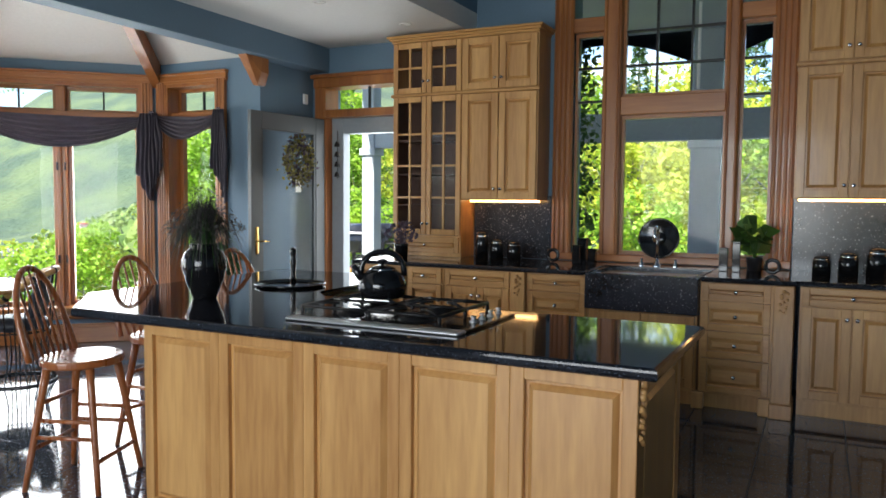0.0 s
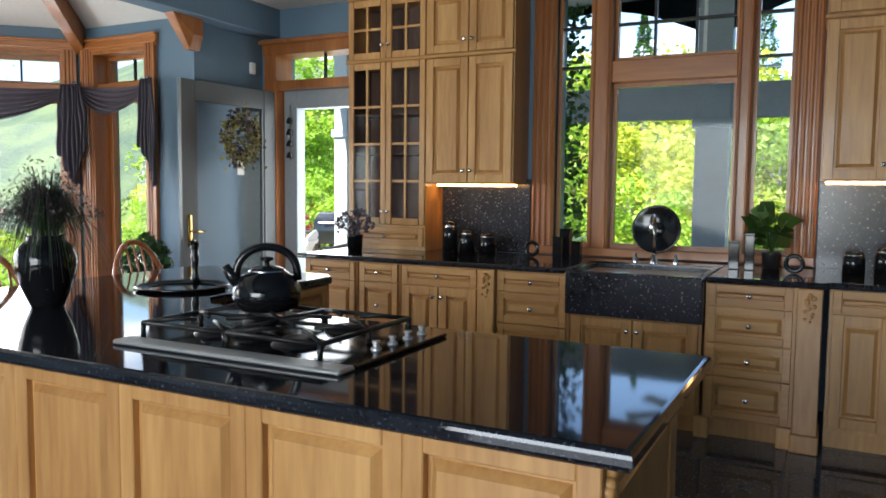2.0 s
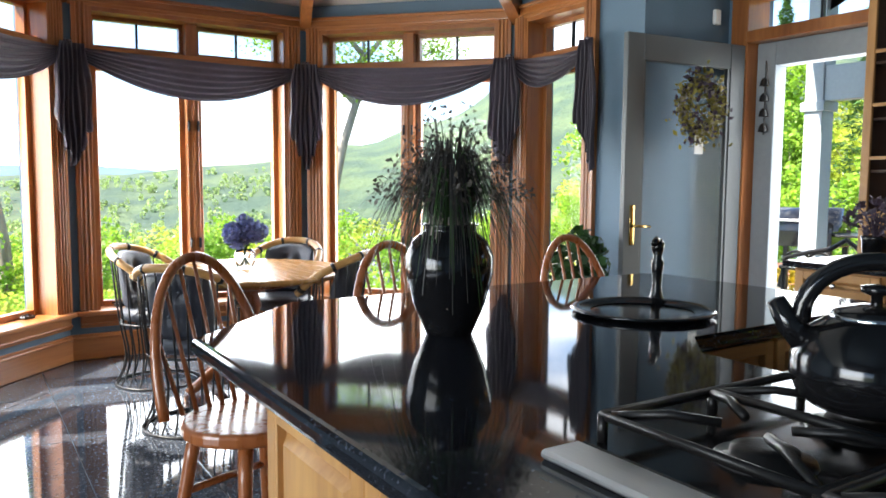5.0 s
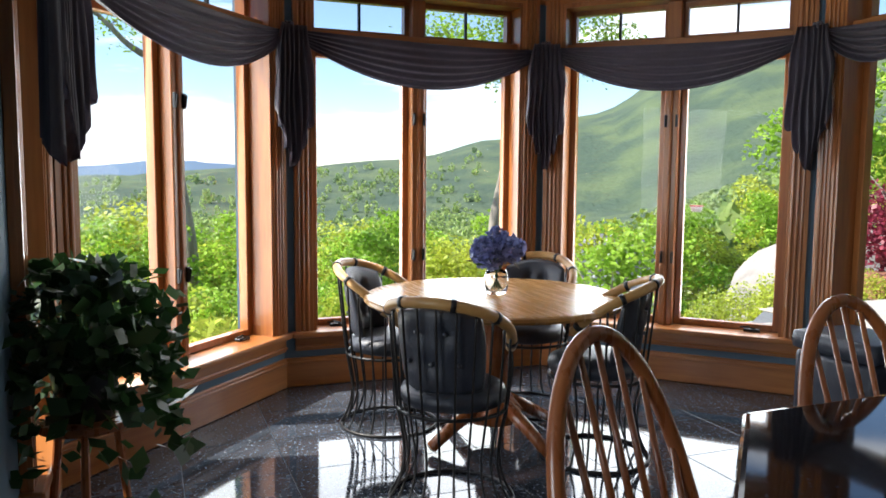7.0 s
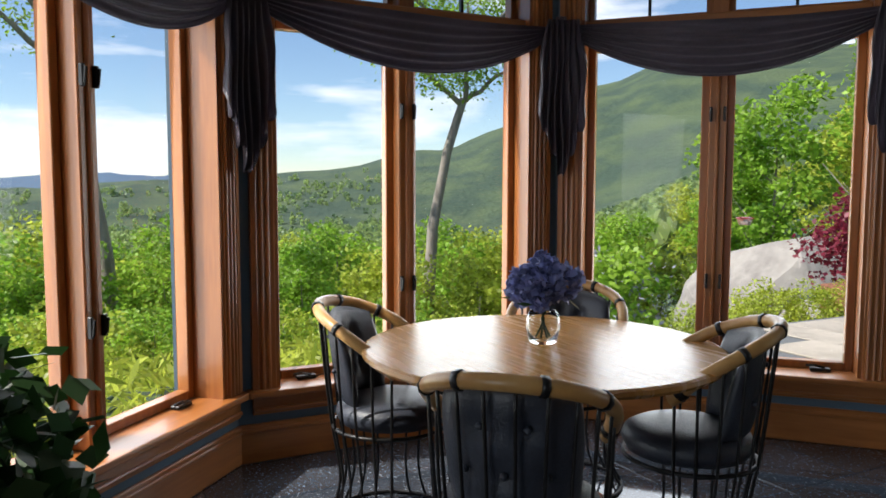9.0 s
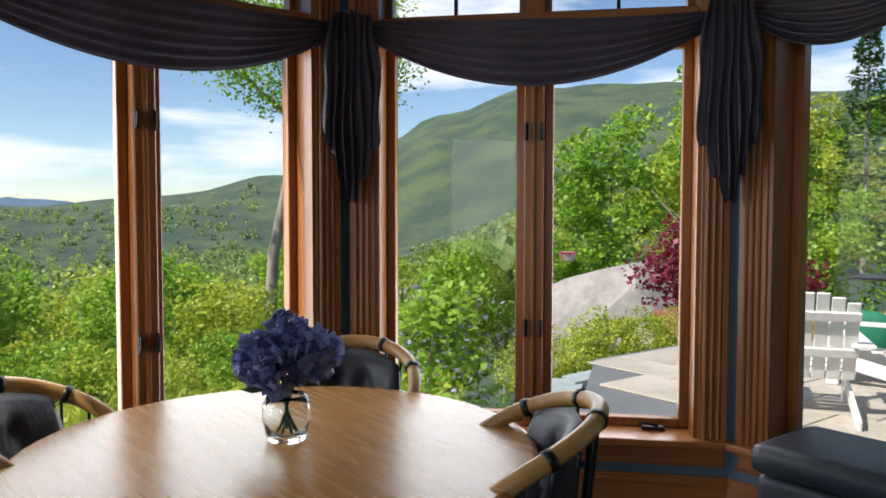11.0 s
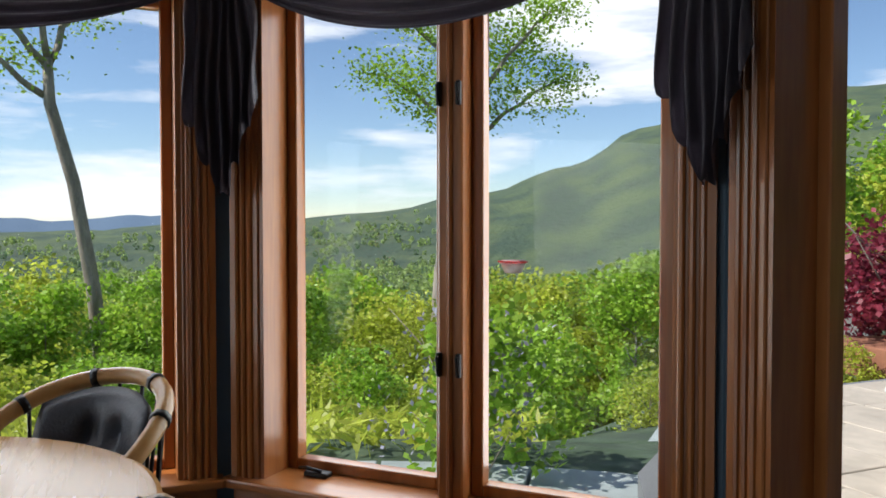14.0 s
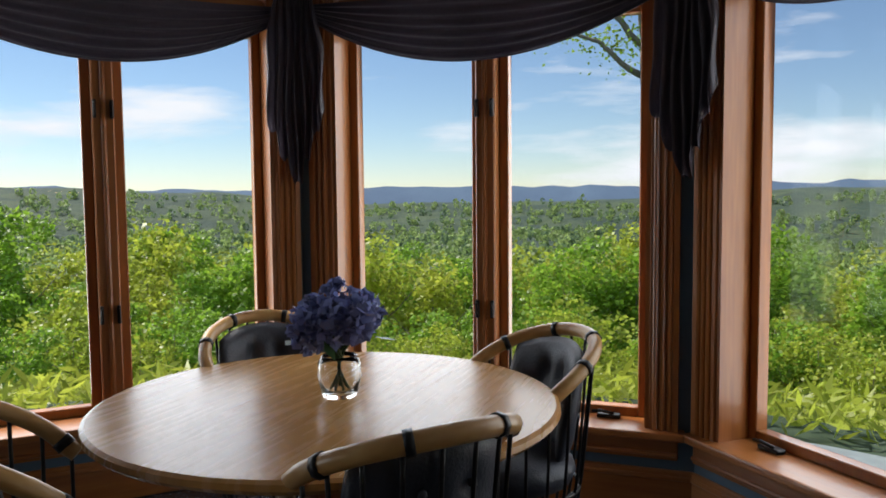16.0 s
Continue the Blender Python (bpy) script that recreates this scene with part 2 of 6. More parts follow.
def ground_material():
    m = mat("meadow_and_forest", (0.11, 0.17, 0.035), 0.95, scale=0.9, bump=0.4, second=(0.04, 0.085, 0.02), big=0.02)
    n, l = m.node_tree.nodes, m.node_tree.links
    p = n["Principled BSDF"]
    v = n.new("ShaderNodeTexNoise")
    v.inputs["Scale"].default_value, v.inputs["Detail"].default_value = 0.012, 9
    g = n.new("ShaderNodeNewGeometry")
    l.new(g.outputs["Position"], v.inputs["Vector"])
    r = n.new("ShaderNodeValToRGB")
    r.color_ramp.elements[0].position, r.color_ramp.elements[1].position = 0.42, 0.6
    r.color_ramp.elements[0].color, r.color_ramp.elements[1].color = (0.028, 0.052, 0.045, 1), (0.075, 0.105, 0.055, 1)
    l.new(v.outputs["Fac"], r.inputs["Fac"])
    mx = n.new("ShaderNodeMix")
    mx.data_type = "RGBA"
    mx.inputs["Factor"].default_value = 0.8
    tn = n.new("ShaderNodeTexNoise")
    tn.inputs["Scale"].default_value, tn.inputs["Detail"].default_value = 0.09, 6
    l.new(g.outputs["Position"], tn.inputs["Vector"])
    tb = n.new("ShaderNodeBump")
    tb.inputs["Strength"].default_value, tb.inputs["Distance"].default_value = 0.9, 6.0
    l.new(tn.outputs["Fac"], tb.inputs["Height"])
    l.new(tb.outputs["Normal"], p.inputs["Normal"])
    l.new(p.inputs["Base Color"].links[0].from_socket, mx.inputs["A"])
    l.new(r.outputs["Color"], mx.inputs["B"])
    l.new(mx.outputs["Result"], p.inputs["Base Color"])
    return m


GROUND = ground_material()
# leaf colours of both far woods lightened to imitate aerial haze
WOODSFAR = leafy("hazed_broadleaf_woods", (0.4, 0.5, 0.17), (0.25, 0.36, 0.13), 0.6)
WOODSDARK = leafy("hazed_conifer_woods", (0.23, 0.33, 0.16), (0.14, 0.22, 0.11), 0.5)
# the blue of distance haze is put into this base colour
FARHILL = mat("haze_blue_hills", (0.1, 0.16, 0.24), 1.0, scale=0.01, bump=0, second=(0.07, 0.12, 0.2), big=0.003)


# ---- mesh helpers ----
def box(bm, x0, y0, z0, x1, y1, z1, bevel=0.0, m=None):
    vs = [bm.verts.new(Vector(c)) for c in ((x0, y0, z0), (x1, y0, z0), (x1, y1, z0), (x0, y1, z0), (x0, y0, z1), (x1, y0, z1), (x1, y1, z1), (x0, y1, z1))]
    if m:
        for v in vs:
            v.co = m @ v.co
    fs = [bm.faces.new([vs[i] for i in q]) for q in ((3, 2, 1, 0), (4, 5, 6, 7), (0, 1, 5, 4), (1, 2, 6, 5), (2, 3, 7, 6), (3, 0, 4, 7))]
    if bevel:
        es = {e for f in fs for e in f.edges}
        bmesh.ops.bevel(bm, geom=list(es), offset=bevel, segments=1 if bevel < 0.008 else 2, affect="EDGES", profile=0.6)
    return bm


def tube(bm, pts, r, sides=8, close=False, r2=None):
    """A round bar swept along points, tapering from r to r2."""
    pts = [Vector(p) for p in pts]
    rings, n = [], len(pts)
    up = Vector((0.13, 0.21, 0.97)).normalized()
    for i, p in enumerate(pts):
        d = (pts[(i + 1) % n if close else min(i + 1, n - 1)] - pts[i - 1 if close else max(i - 1, 0)]).normalized()
        a = d.cross(up)
        if a.length < 0.05:
            a = d.cross(Vector((1, 0, 0)))
        a.normalize()
        b = d.cross(a)
        rad = r if r2 is None else r + (r2 - r) * i / max(1, n - 1)
        rings.append([bm.verts.new(p + rad * (a * math.cos(2 * math.pi * k / sides) + b * math.sin(2 * math.pi * k / sides))) for k in range(sides)])
    for i in range(n if close else n - 1):
        A, B = rings[i], rings[(i + 1) % n]
        for k in range(sides):
            bm.faces.new((A[k], A[(k + 1) % sides], B[(k + 1) % sides], B[k]))
    if not close:
        bm.faces.new(rings[0][::-1]), bm.faces.new(rings[-1])
    return bm


def turned(bm, profile, sides=28, at=(0, 0, 0)):
    """A body of revolution from (radius, height) pairs."""
    rings = []
    for r, z in profile:
        if r < 1e-5:
            rings.append([bm.verts.new((at[0], at[1], at[2] + z))])
        else:
            rings.append([bm.verts.new((at[0] + r * math.cos(2 * math.pi * k / sides), at[1] + r * math.sin(2 * math.pi * k / sides), at[2] + z)) for k in range(sides)])
    for A, B in zip(rings, rings[1:]):
        for k in range(sides):
            j = (k + 1) % sides
            if len(A) == 1 and len(B) > 1:
                bm.faces.new((A[0], B[k], B[j])[::-1])
            elif len(B) == 1 and len(A) > 1:
                bm.faces.new((A[k], A[j], B[0]))
            elif len(A) > 1:
                bm.faces.new((A[k], A[j], B[j], B[k]))
    return bm


def slab(bm, poly, z0, z1, bevel=0.0):
    """A flat plate with an outline of (x, y) points, counter-clockwise."""
    lo, hi = [bm.verts.new((x, y, z0)) for x, y in poly], [bm.verts.new((x, y, z1)) for x, y in poly]
    n = len(poly)
    fs = [bm.faces.new(lo[::-1]), bm.faces.new(hi)] + [bm.faces.new((lo[i], lo[(i + 1) % n], hi[(i + 1) % n], hi[i])) for i in range(n)]
    if bevel:
        es = list(fs[0].edges) + list(fs[1].edges)
        bmesh.ops.bevel(bm, geom=es, offset=bevel, segments=3, affect="EDGES", profile=0.5)
    return bm


def part(name, bm, material, parent=None, label="", smooth=False, at=None):
    me = bpy.data.meshes.new(name)
    bm.normal_update()
    bm.to_mesh(me)
    bm.free()
    me.materials.append(material)
    if smooth:
        me.polygons.foreach_set("use_smooth", [True] * len(me.polygons))
    ob = new(name, me)
    if parent:
        ob.parent = parent
    if at is not None:
        ob.matrix_basis = at
    if label:
        tagged(ob, label)
    return ob


def thing(name, label, category, at=None, group="", kind=""):
    e = new(name)
    e.empty_display_size = 0.1
    if at is not None:
        e.matrix_basis = at
    return tagged(e, label, category, group, kind)


def B():
    return bmesh.new()


def curve_pts(f, n):
    return [f(i / (n - 1)) for i in range(n)]


def shift(verts, faces, m, name, material, parent=None, kind=""):
    me = bpy.data.meshes.new(name)
    me.from_pydata(verts, [], faces)
    me.materials.append(material)
    ob = new(name, me)
    if parent:
        ob.parent = parent
    if m is not None:
        ob.matrix_basis = m
    if kind:
        tagged(ob, kind=kind)
    return ob


def leaf_cloud(points, size, rng, flat=0.0, aspect=0.55):
    """Small folded leaves, one at each point: verts and faces."""
    n = len(points)
    pts = np.asarray(points, float)
    d = rng.normal(size=(n, 3))
    d[:, 2] *= 1 - flat
    d /= np.linalg.norm(d, axis=1)[:, None]
    e = np.cross(d, rng.normal(size=(n, 3)) * 0.6 + np.array([0, 0, 2.0 * flat]))
    e /= np.linalg.norm(e, axis=1)[:, None] + 1e-9
    s = size * rng.uniform(0.6, 1.3, (n, 1))
    v = np.stack([pts - d * s * 0.5, pts + e * s * aspect * 0.5, pts + d * s * 0.5, pts - e * s * aspect * 0.5], 1).reshape(-1, 3)
    f = np.arange(4 * n).reshape(-1, 4)
    return v.tolist(), f.tolist()


# ---- the shell: bay, kitchen, ceilings ----
BX, BY0, BY1, KY = -6.46, 1.794, 5.966, 6.80  # bay front, bay sides, kitchen wall
SX, VY0, VY1 = -5.198, 2.972, 4.788  # side corners and front corners of the bay
V = [(SX, BY0), (BX, VY0), (BX, VY1), (SX, BY1)]
WALL_T, GLASS_IN = 0.26, 0.16


def facet_pose(a, b):
    """Local frame of a wall from a to b seen from inside, left to right: x along, y outward, z up."""
    dx, dy = b[0] - a[0], b[1] - a[1]
    return Matrix.Translation((a[0], a[1], 0)) @ Matrix.Rotation(math.atan2(dy, dx), 4, "Z")


def wall_with_hole(name, m, length, u0, u1, z0, z1, top, label, ext=0.12):
    bm = B()
    box(bm, -ext, 0, -0.05, u0, WALL_T, top), box(bm, u1, 0, -0.05, length + ext, WALL_T, top)
    box(bm, u0, 0, -0.05, u1, WALL_T, z0), box(bm, u0, 0, z1, u1, WALL_T, top)
    return tagged(part(name, bm, BLUE, at=m), label, "wall", kind="structure")


def crank(parent, u, z, y):
    bm = B()
    box(bm, u - 0.05, y - 0.035, z, u + 0.05, y + 0.01, z + 0.018, 0.004)
    tube(bm, [(u + 0.02, y - 0.02, z + 0.02), (u - 0.03, y - 0.04, z + 0.035), (u - 0.07, y - 0.03, z + 0.028)], 0.007, 6)
    part("crank_handle", bm, IRON, parent)


def bay_window(name, m, u0, u1, panes=2, z0=0.36, z1=2.52, label="tall stained fir casement window with transom lights above"):
    """Opening u0..u1 by z0..z1: jamb lining, stepped casing, sill and apron, sashes, transoms and glass."""
    w = thing(name, label, "window", m, kind="structure")
    g = GLASS_IN
    zt0, zt1 = 2.14, 2.25  # transom bar
    bm = B()  # lining of the reveal
    box(bm, u0, -0.02, z0, u0 + 0.03, g + 0.06, z1), box(bm, u1 - 0.03, -0.02, z0, u1, g + 0.06, z1), box(bm, u0 + 0.03, -0.02, z1 - 0.03, u1 - 0.03, g + 0.06, z1)
    part("jamb_lining", bm, TRIM, w)
    for k, (a, b) in enumerate(((u0 - 0.105, u0 + 0.012), (u1 - 0.012, u1 + 0.105))):
        bm = B()
        box(bm, a, -0.028, z0 - 0.03, b, 0, z1 + 0.02, 0.004)
        for q in (0.2, 0.45, 0.7):
            c = a + (b - a) * q
            tube(bm, [(c, -0.03, z0 - 0.03), (c, -0.03, z1 + 0.02)], 0.011, 8)
        c = a + 0.012 if k == 0 else b - 0.012
        box(bm, c - 0.012, -0.04, z0 - 0.03, c + 0.012, -0.025, z1 + 0.02)
        part("side_casing", bm, TRIM, w)
    bm = B()
    box(bm, u0 - 0.12, -0.03, z1, u1 + 0.12, 0, z1 + 0.1, 0.004), box(bm, u0 - 0.13, -0.055, z1 + 0.075, u1 + 0.13, 0, z1 + 0.1, 0.006)
    tube(bm, [(u0 - 0.12, -0.03, z1 + 0.03), (u1 + 0.12, -0.03, z1 + 0.03)], 0.01, 8)
    part("head_casing", bm, TRIMH, w)
    bm = B()
    box(bm, u0 - 0.13, -0.075, z0 - 0.035, u1 + 0.13, g + 0.05, z0, 0.01)
    part("window_sill", bm, TRIMH, w)
    bm = B()
    box(bm, u0 - 0.105, -0.03, z0 - 0.125, u1 + 0.105, 0, z0 - 0.036, 0.008)
    tube(bm, [(u0 - 0.1, -0.032, z0 - 0.1), (u1 + 0.1, -0.032, z0 - 0.1)], 0.01, 8)
    part("apron", bm, TRIMH, w)
    bm = B()
    box(bm, u0 + 0.03, 0.02, zt0, u1 - 0.03, g + 0.05, zt1, 0.006)
    part("transom_bar", bm, TRIMH, w)
    n = panes
    inner0, inner1 = u0 + 0.03, u1 - 0.03
    if n == 2:
        c = (u0 + u1) / 2
        bm = B()
        box(bm, c - 0.045, 0.05, z0, c + 0.045, g + 0.05, z1 - 0.03, 0.006)
        tube(bm, [(c, 0.048, z0), (c, 0.048, zt0)], 0.012, 8)
        part("mullion", bm, TRIM, w)
        spans = ((inner0, c - 0.045), (c + 0.045, inner1))
    else:
        spans = ((inner0, inner1),)
    for si, (a, b) in enumerate(spans):
        s = 0.042
        bm = B()
        for x0, x1, y0, y1 in ((a, a + s, z0 + 0.0, zt0), (b - s, b, z0, zt0), (a + s, b - s, z0, z0 + s), (a + s, b - s, zt0 - s, zt0)):
            box(bm, x0, g - 0.03, y0, x1, g + 0.03, y1, 0.004)
        sash = part("sash", bm, TRIM, w)
        bm = B()
        box(bm, a + s - 0.006, g - 0.003, z0 + s - 0.006, b - s + 0.006, g + 0.003, zt0 - s + 0.006)
        part("pane", bm, PANE, sash).visible_shadow = False
        bm = B()
        for x0, x1, y0, y1 in ((a, a + 0.03, zt1, z1 - 0.03), (b - 0.03, b, zt1, z1 - 0.03), (a + 0.03, b - 0.03, zt1, zt1 + 0.03), (a + 0.03, b - 0.03, z1 - 0.06, z1 - 0.03)):
            box(bm, x0, g - 0.03, y0, x1, g + 0.03, y1)
        tr = part("transom_sash", bm, TRIM, w)
        bm = B()
        box(bm, (a + b) / 2 - 0.008, g - 0.012, zt1 + 0.03, (a + b) / 2 + 0.008, g + 0.012, z1 - 0.06)
        part("glazing_bar", bm, IRON, tr)
        bm = B()
        box(bm, a + 0.026, g - 0.003, zt1 + 0.026, b - 0.026, g + 0.003, z1 - 0.056)
        part("pane", bm, PANE, tr).visible_shadow = False
        crank(w, b - 0.16 if si else a + 0.16, z0 + 0.001, g - 0.06)
        if n == 2:
            for hz in (z0 + 0.46, zt0 - 0.42):
                bm = B()
                hx = c + (-0.035 if si == 0 else 0.035)
                box(bm, hx - 0.008, 0.03, hz - 0.04, hx + 0.008, 0.05, hz + 0.04, 0.003)
                tube(bm, [(hx, 0.03, hz - 0.03), (hx, 0.022, hz + 0.03)], 0.006, 6)
                part("sash_lock", bm, IRON, w)
    return w


FACETS = list(zip(V, V[1:]))
BAY_TOP = 2.72
for i, (a, b) in enumerate(FACETS):
    m = facet_pose(a, b)
    L = math.hypot(b[0] - a[0], b[1] - a[1])
    c = L / 2
    wall_with_hole("wall_bay_%d" % (i + 1), m, L, c - 0.738, c + 0.738, 0.325, 2.52, BAY_TOP, "blue-grey painted bay wall round a window")
    bay_window("window_%d" % (i + 1), m, c - 0.738, c + 0.738)
    bm = B()
    box(bm, 0.0, -0.022, 0, L, 0, 0.19, 0.006), box(bm, 0.0, -0.03, 0.15, L, -0.02, 0.17, 0.004)
    tagged(part("baseboard_bay_%d" % (i + 1), bm, TRIMH, at=m), "wide stained wooden baseboard with moulded top", "baseboard", kind="structure")
# narrow side windows of the bay
for i, (a, b, u0, u1) in enumerate((((SX, BY1), (-3.88, BY1), 0.16, 0.82), ((-3.88, BY0), (SX, BY0), -3.88 - SX - 0.82, -3.88 - SX - 0.16))):
    m = facet_pose(a, b)
    wall_with_hole("wall_bay_side_%d" % (i + 1), m, -3.88 - SX, u0, u1, 0.325, 2.52, BAY_TOP, "blue-grey painted wall beside the bay", 0.0)
    bay_window("window_%d" % (i + 4), m, u0, u1, panes=1, label="narrow stained fir window with a transom light")
    bm = B()
    box(bm, 0.0, -0.022, 0, -3.88 - SX, 0, 0.19, 0.006)
    tagged(part("baseboard_side_%d" % (i + 1), bm, TRIMH, at=m), "wide stained wooden baseboard", "baseboard", kind="structure")


def plain(name, x0, y0, z0, x1, y1, z1, material, label, category="wall"):
    bm = B()
    box(bm, x0, y0, z0, x1, y1, z1)
    return tagged(part(name, bm, material), label, category, kind="structure")


# return wall beside the open door, and the outer walls that close the room
plain("wall_return", -4.10, BY1 + WALL_T, -0.05, -3.90, KY + 0.3, 3.3, BLUE, "blue-grey painted return wall by the door")
plain("wall_return_south", -4.1, -2.8, -0.05, -3.9, BY0 - 0.26, 3.3, BLUE, "blue-grey painted wall")
plain("wall_east", 3.6, -2.8, -0.05, 3.8, KY + 0.3, 4.6, BLUE, "blue-grey painted end wall")
bm = B()  # behind the camera: a wall with a wide glazed opening
box(bm, -3.9, -3.0, -0.05, -2.6, -2.8, 4.6), box(bm, 2.4, -3.0, -0.05, 3.6, -2.8, 4.6), box(bm, -2.6, -3.0, -0.05, 2.4, -2.8, 0.5), box(bm, -2.6, -3.0, 2.7, 2.4, -2.8, 4.6)
tagged(part("wall_south", bm, BLUE), "blue-grey painted wall with a wide opening", "wall", kind="structure")
# kitchen wall with the door opening and the tall window group
D0, D1 = -3.74, -2.80
W0, W1 = -1.20, 0.39
bm = B()
box(bm, -3.9, KY, -0.05, D0, KY + 0.25, 4.6), box(bm, D0, KY, 2.54, D1, KY + 0.25, 4.6), box(bm, D1, KY, -0.05, W0, KY + 0.25, 4.6)
box(bm, W0, KY, -0.05, W1, KY + 0.25, 0.97), box(bm, W0, KY, 3.5, W1, KY + 0.25, 4.6), box(bm, W1, KY, -0.05, 3.6, KY + 0.25, 4.6)
tagged(part("wall_kitchen", bm, BLUE), "dark blue-grey painted kitchen wall with door and windows", "wall", kind="structure")
# ceilings
bm = B()
box(bm, -3.9, -2.8, 2.92, -2.10, KY, 3.1)
tagged(part("ceiling_low", bm, WHITE), "flat white painted ceiling", "ceiling", kind="structure")
bm = B()
box(bm, -2.10, -2.8, 4.4, 3.6, KY, 4.6), box(bm, -2.2, -2.8, 3.1, -2.1, KY, 4.6)
tagged(part("ceiling_high", bm, BLUE), "high dark blue-grey painted ceiling", "ceiling", kind="structure")
bm = B()
AP = Vector((-3.9, 3.88, 3.75))
rim = [(-3.9, BY0 - 0.05), (SX, BY0 - 0.05), (BX - 0.1, VY0 - 0.03), (BX - 0.1, VY1 + 0.03), (SX, BY1 + 0.05), (-3.9, BY1 + 0.05)]
rim = [Vector((x, y, 2.70)) for x, y in rim]
for lift in (0.0, 0.08):
    ap = bm.verts.new(AP + Vector((0, 0, lift)))
    vs = [bm.verts.new(p + Vector((0, 0, lift))) for p in rim]
    for p, q in zip(vs, vs[1:]):
        bm.faces.new((p, q, ap) if lift else (q, p, ap))
tagged(part("ceiling_bay", bm, WHITE), "white vaulted bay ceiling", "ceiling", kind="structure")
plain("ceiling_gable", -3.98, BY0 - 0.05, 2.92, -3.89, BY1 + 0.05, 3.9, BLUE, "blue-grey painted wall above the beam", "wall")
bm = B()
box(bm, -3.89, -2.8, 2.68, -3.70, KY, 2.92, 0.004)
tagged(part("ceiling_beam", bm, BLUE), "blue-grey painted ceiling beam", "beam", kind="structure")
for i, p in enumerate(rim[1:5]):
    bm = B()
    d = (AP - p)
    s = (d.cross(Vector((0, 0, 1)))).normalized() * 0.045
    a, b = p + d * 0.0 + Vector((0, 0, -0.22)), p + d * 0.98
    vs = [bm.verts.new(q) for q in (a - s, a + s, b + s + Vector((0, 0, -0.1)), b - s + Vector((0, 0, -0.1)), a - s + Vector((0, 0, 0.24)), a + s + Vector((0, 0, 0.24)), b + s, b - s)]
    for q in ((0, 1, 2, 3), (7, 6, 5, 4), (0, 4, 5, 1), (1, 5, 6, 2), (2, 6, 7, 3), (3, 7, 4, 0)):
        bm.faces.new([vs[k] for k in q])
    tagged(part("hip_rafter", bm, TRIM), "stained wooden hip rafter of the bay ceiling", "rafter", "hip rafters", "structure")
bm = B()
vs = [(0, 0, 0), (0.09, 0, 0), (0.09, 0, -0.13), (0.05, 0, -0.24), (0, 0, -0.24)]
lo, hi = [bm.verts.new(v) for v in vs], [bm.verts.new((v[0], -0.3 + (0.2 if v[2] < -0.1 else 0), v[2])) for v in vs]
bm.faces.new(lo), bm.faces.new(hi[::-1])
for k in range(5):
    bm.faces.new((lo[k], hi[k], hi[(k + 1) % 5], lo[(k + 1) % 5]))
tagged(part("beam_corbel", bm, TRIM, at=Matrix.Translation((-3.87, BY1 - 0.002, 2.68))), "stained wooden corbel under the beam", "corbel", kind="structure")
# floor base; the tiles follow at the end
bm = B()
slab(bm, [(3.6, -2.8), (3.6, KY), (-3.95, KY), (-3.95, BY1 + 0.1), (-5.2, BY1 + 0.1), (BX - 0.08, VY1 + 0.03), (BX - 0.08, VY0 - 0.03), (-5.2, BY0 - 0.1), (-3.95, BY0 - 0.1), (-3.95, -2.8)], -0.2, -0.006)
floor = tagged(part("floor", bm, GROUT), "polished dark granite tile floor with thin joints", "floor", kind="structure")
# large daylight openings, sky light through them
for i, (a, b) in enumerate(FACETS):
    mx_, my_ = (a[0] + b[0]) / 2, (a[1] + b[1]) / 2
    nx, ny = -(b[1] - a[1]), (b[0] - a[0])
    q = math.hypot(nx, ny)
    nx, ny = nx / q, ny / q
    area("window_daylight", (mx_ + nx * 0.205, my_ + ny * 0.205, 1.26), (mx_ - nx, my_ - ny, 1.2), 1.3, 1.66, 20)
area("door_daylight", (-3.27, KY + 0.35, 1.3), (-3.27, 4, 1.2), 0.85, 2.0, 9)
area("south_window_daylight", (-1.0, -2.75, 1.6), (-1.2, 3, 1.2), 3.4, 2.1, 70)

# ---- door opening: casing, transom, open leaf ----
dw = thing("door_1", "stained wooden door frame with transom light above", "door frame", kind="structure")
bm = B()
box(bm, D0 - 0.12, KY - 0.03, 0, D0 + 0.01, KY + 0.2, 2.66, 0.005), box(bm, D1 - 0.01, KY - 0.03, 0, D1 + 0.02, KY + 0.2, 2.66)
box(bm, D0, KY - 0.035, 2.235, D1, KY + 0.2, 2.31, 0.005), box(bm, D0 - 0.13, KY - 0.04, 2.53, D1, KY + 0.2, 2.66, 0.006), box(bm, D0 - 0.15, KY - 0.07, 2.62, D1, KY, 2.66, 0.006)
part("casing", bm, TRIM, dw)
bm = B()
box(bm, (D0 + D1) / 2 - 0.008, KY + 0.05, 2.31, (D0 + D1) / 2 + 0.008, KY + 0.08, 2.53)
part("glazing_bar", bm, IRON, dw)
bm = B()
box(bm, D0, KY + 0.06, 2.31, D1, KY + 0.066, 2.53)
part("pane", bm, PANE, dw).visible_shadow = False
for a in ((D0 + 0.011, KY + 0.08, 0, D0 + 0.15, KY + 0.2, 2.234), (D1 - 0.1, KY + 0.08, 0, D1 - 0.011, KY + 0.2, 2.234), (D0 + 0.15, KY + 0.08, 2.08, D1 - 0.1, KY + 0.2, 2.234)):
    bm = B()
    box(bm, *a, 0.005)
    part("inner_jamb", bm, PORCH, dw, "pale grey painted inner jamb")
bells = thing("door_bells", "string of small dark bells hanging in the doorway", "bells", Matrix.Translation((D0 + 0.1, KY + 0.05, 2.05)))
bm = B()
tube(bm, [(0, 0, 0.06), (0, 0, -0.42)], 0.004, 5)
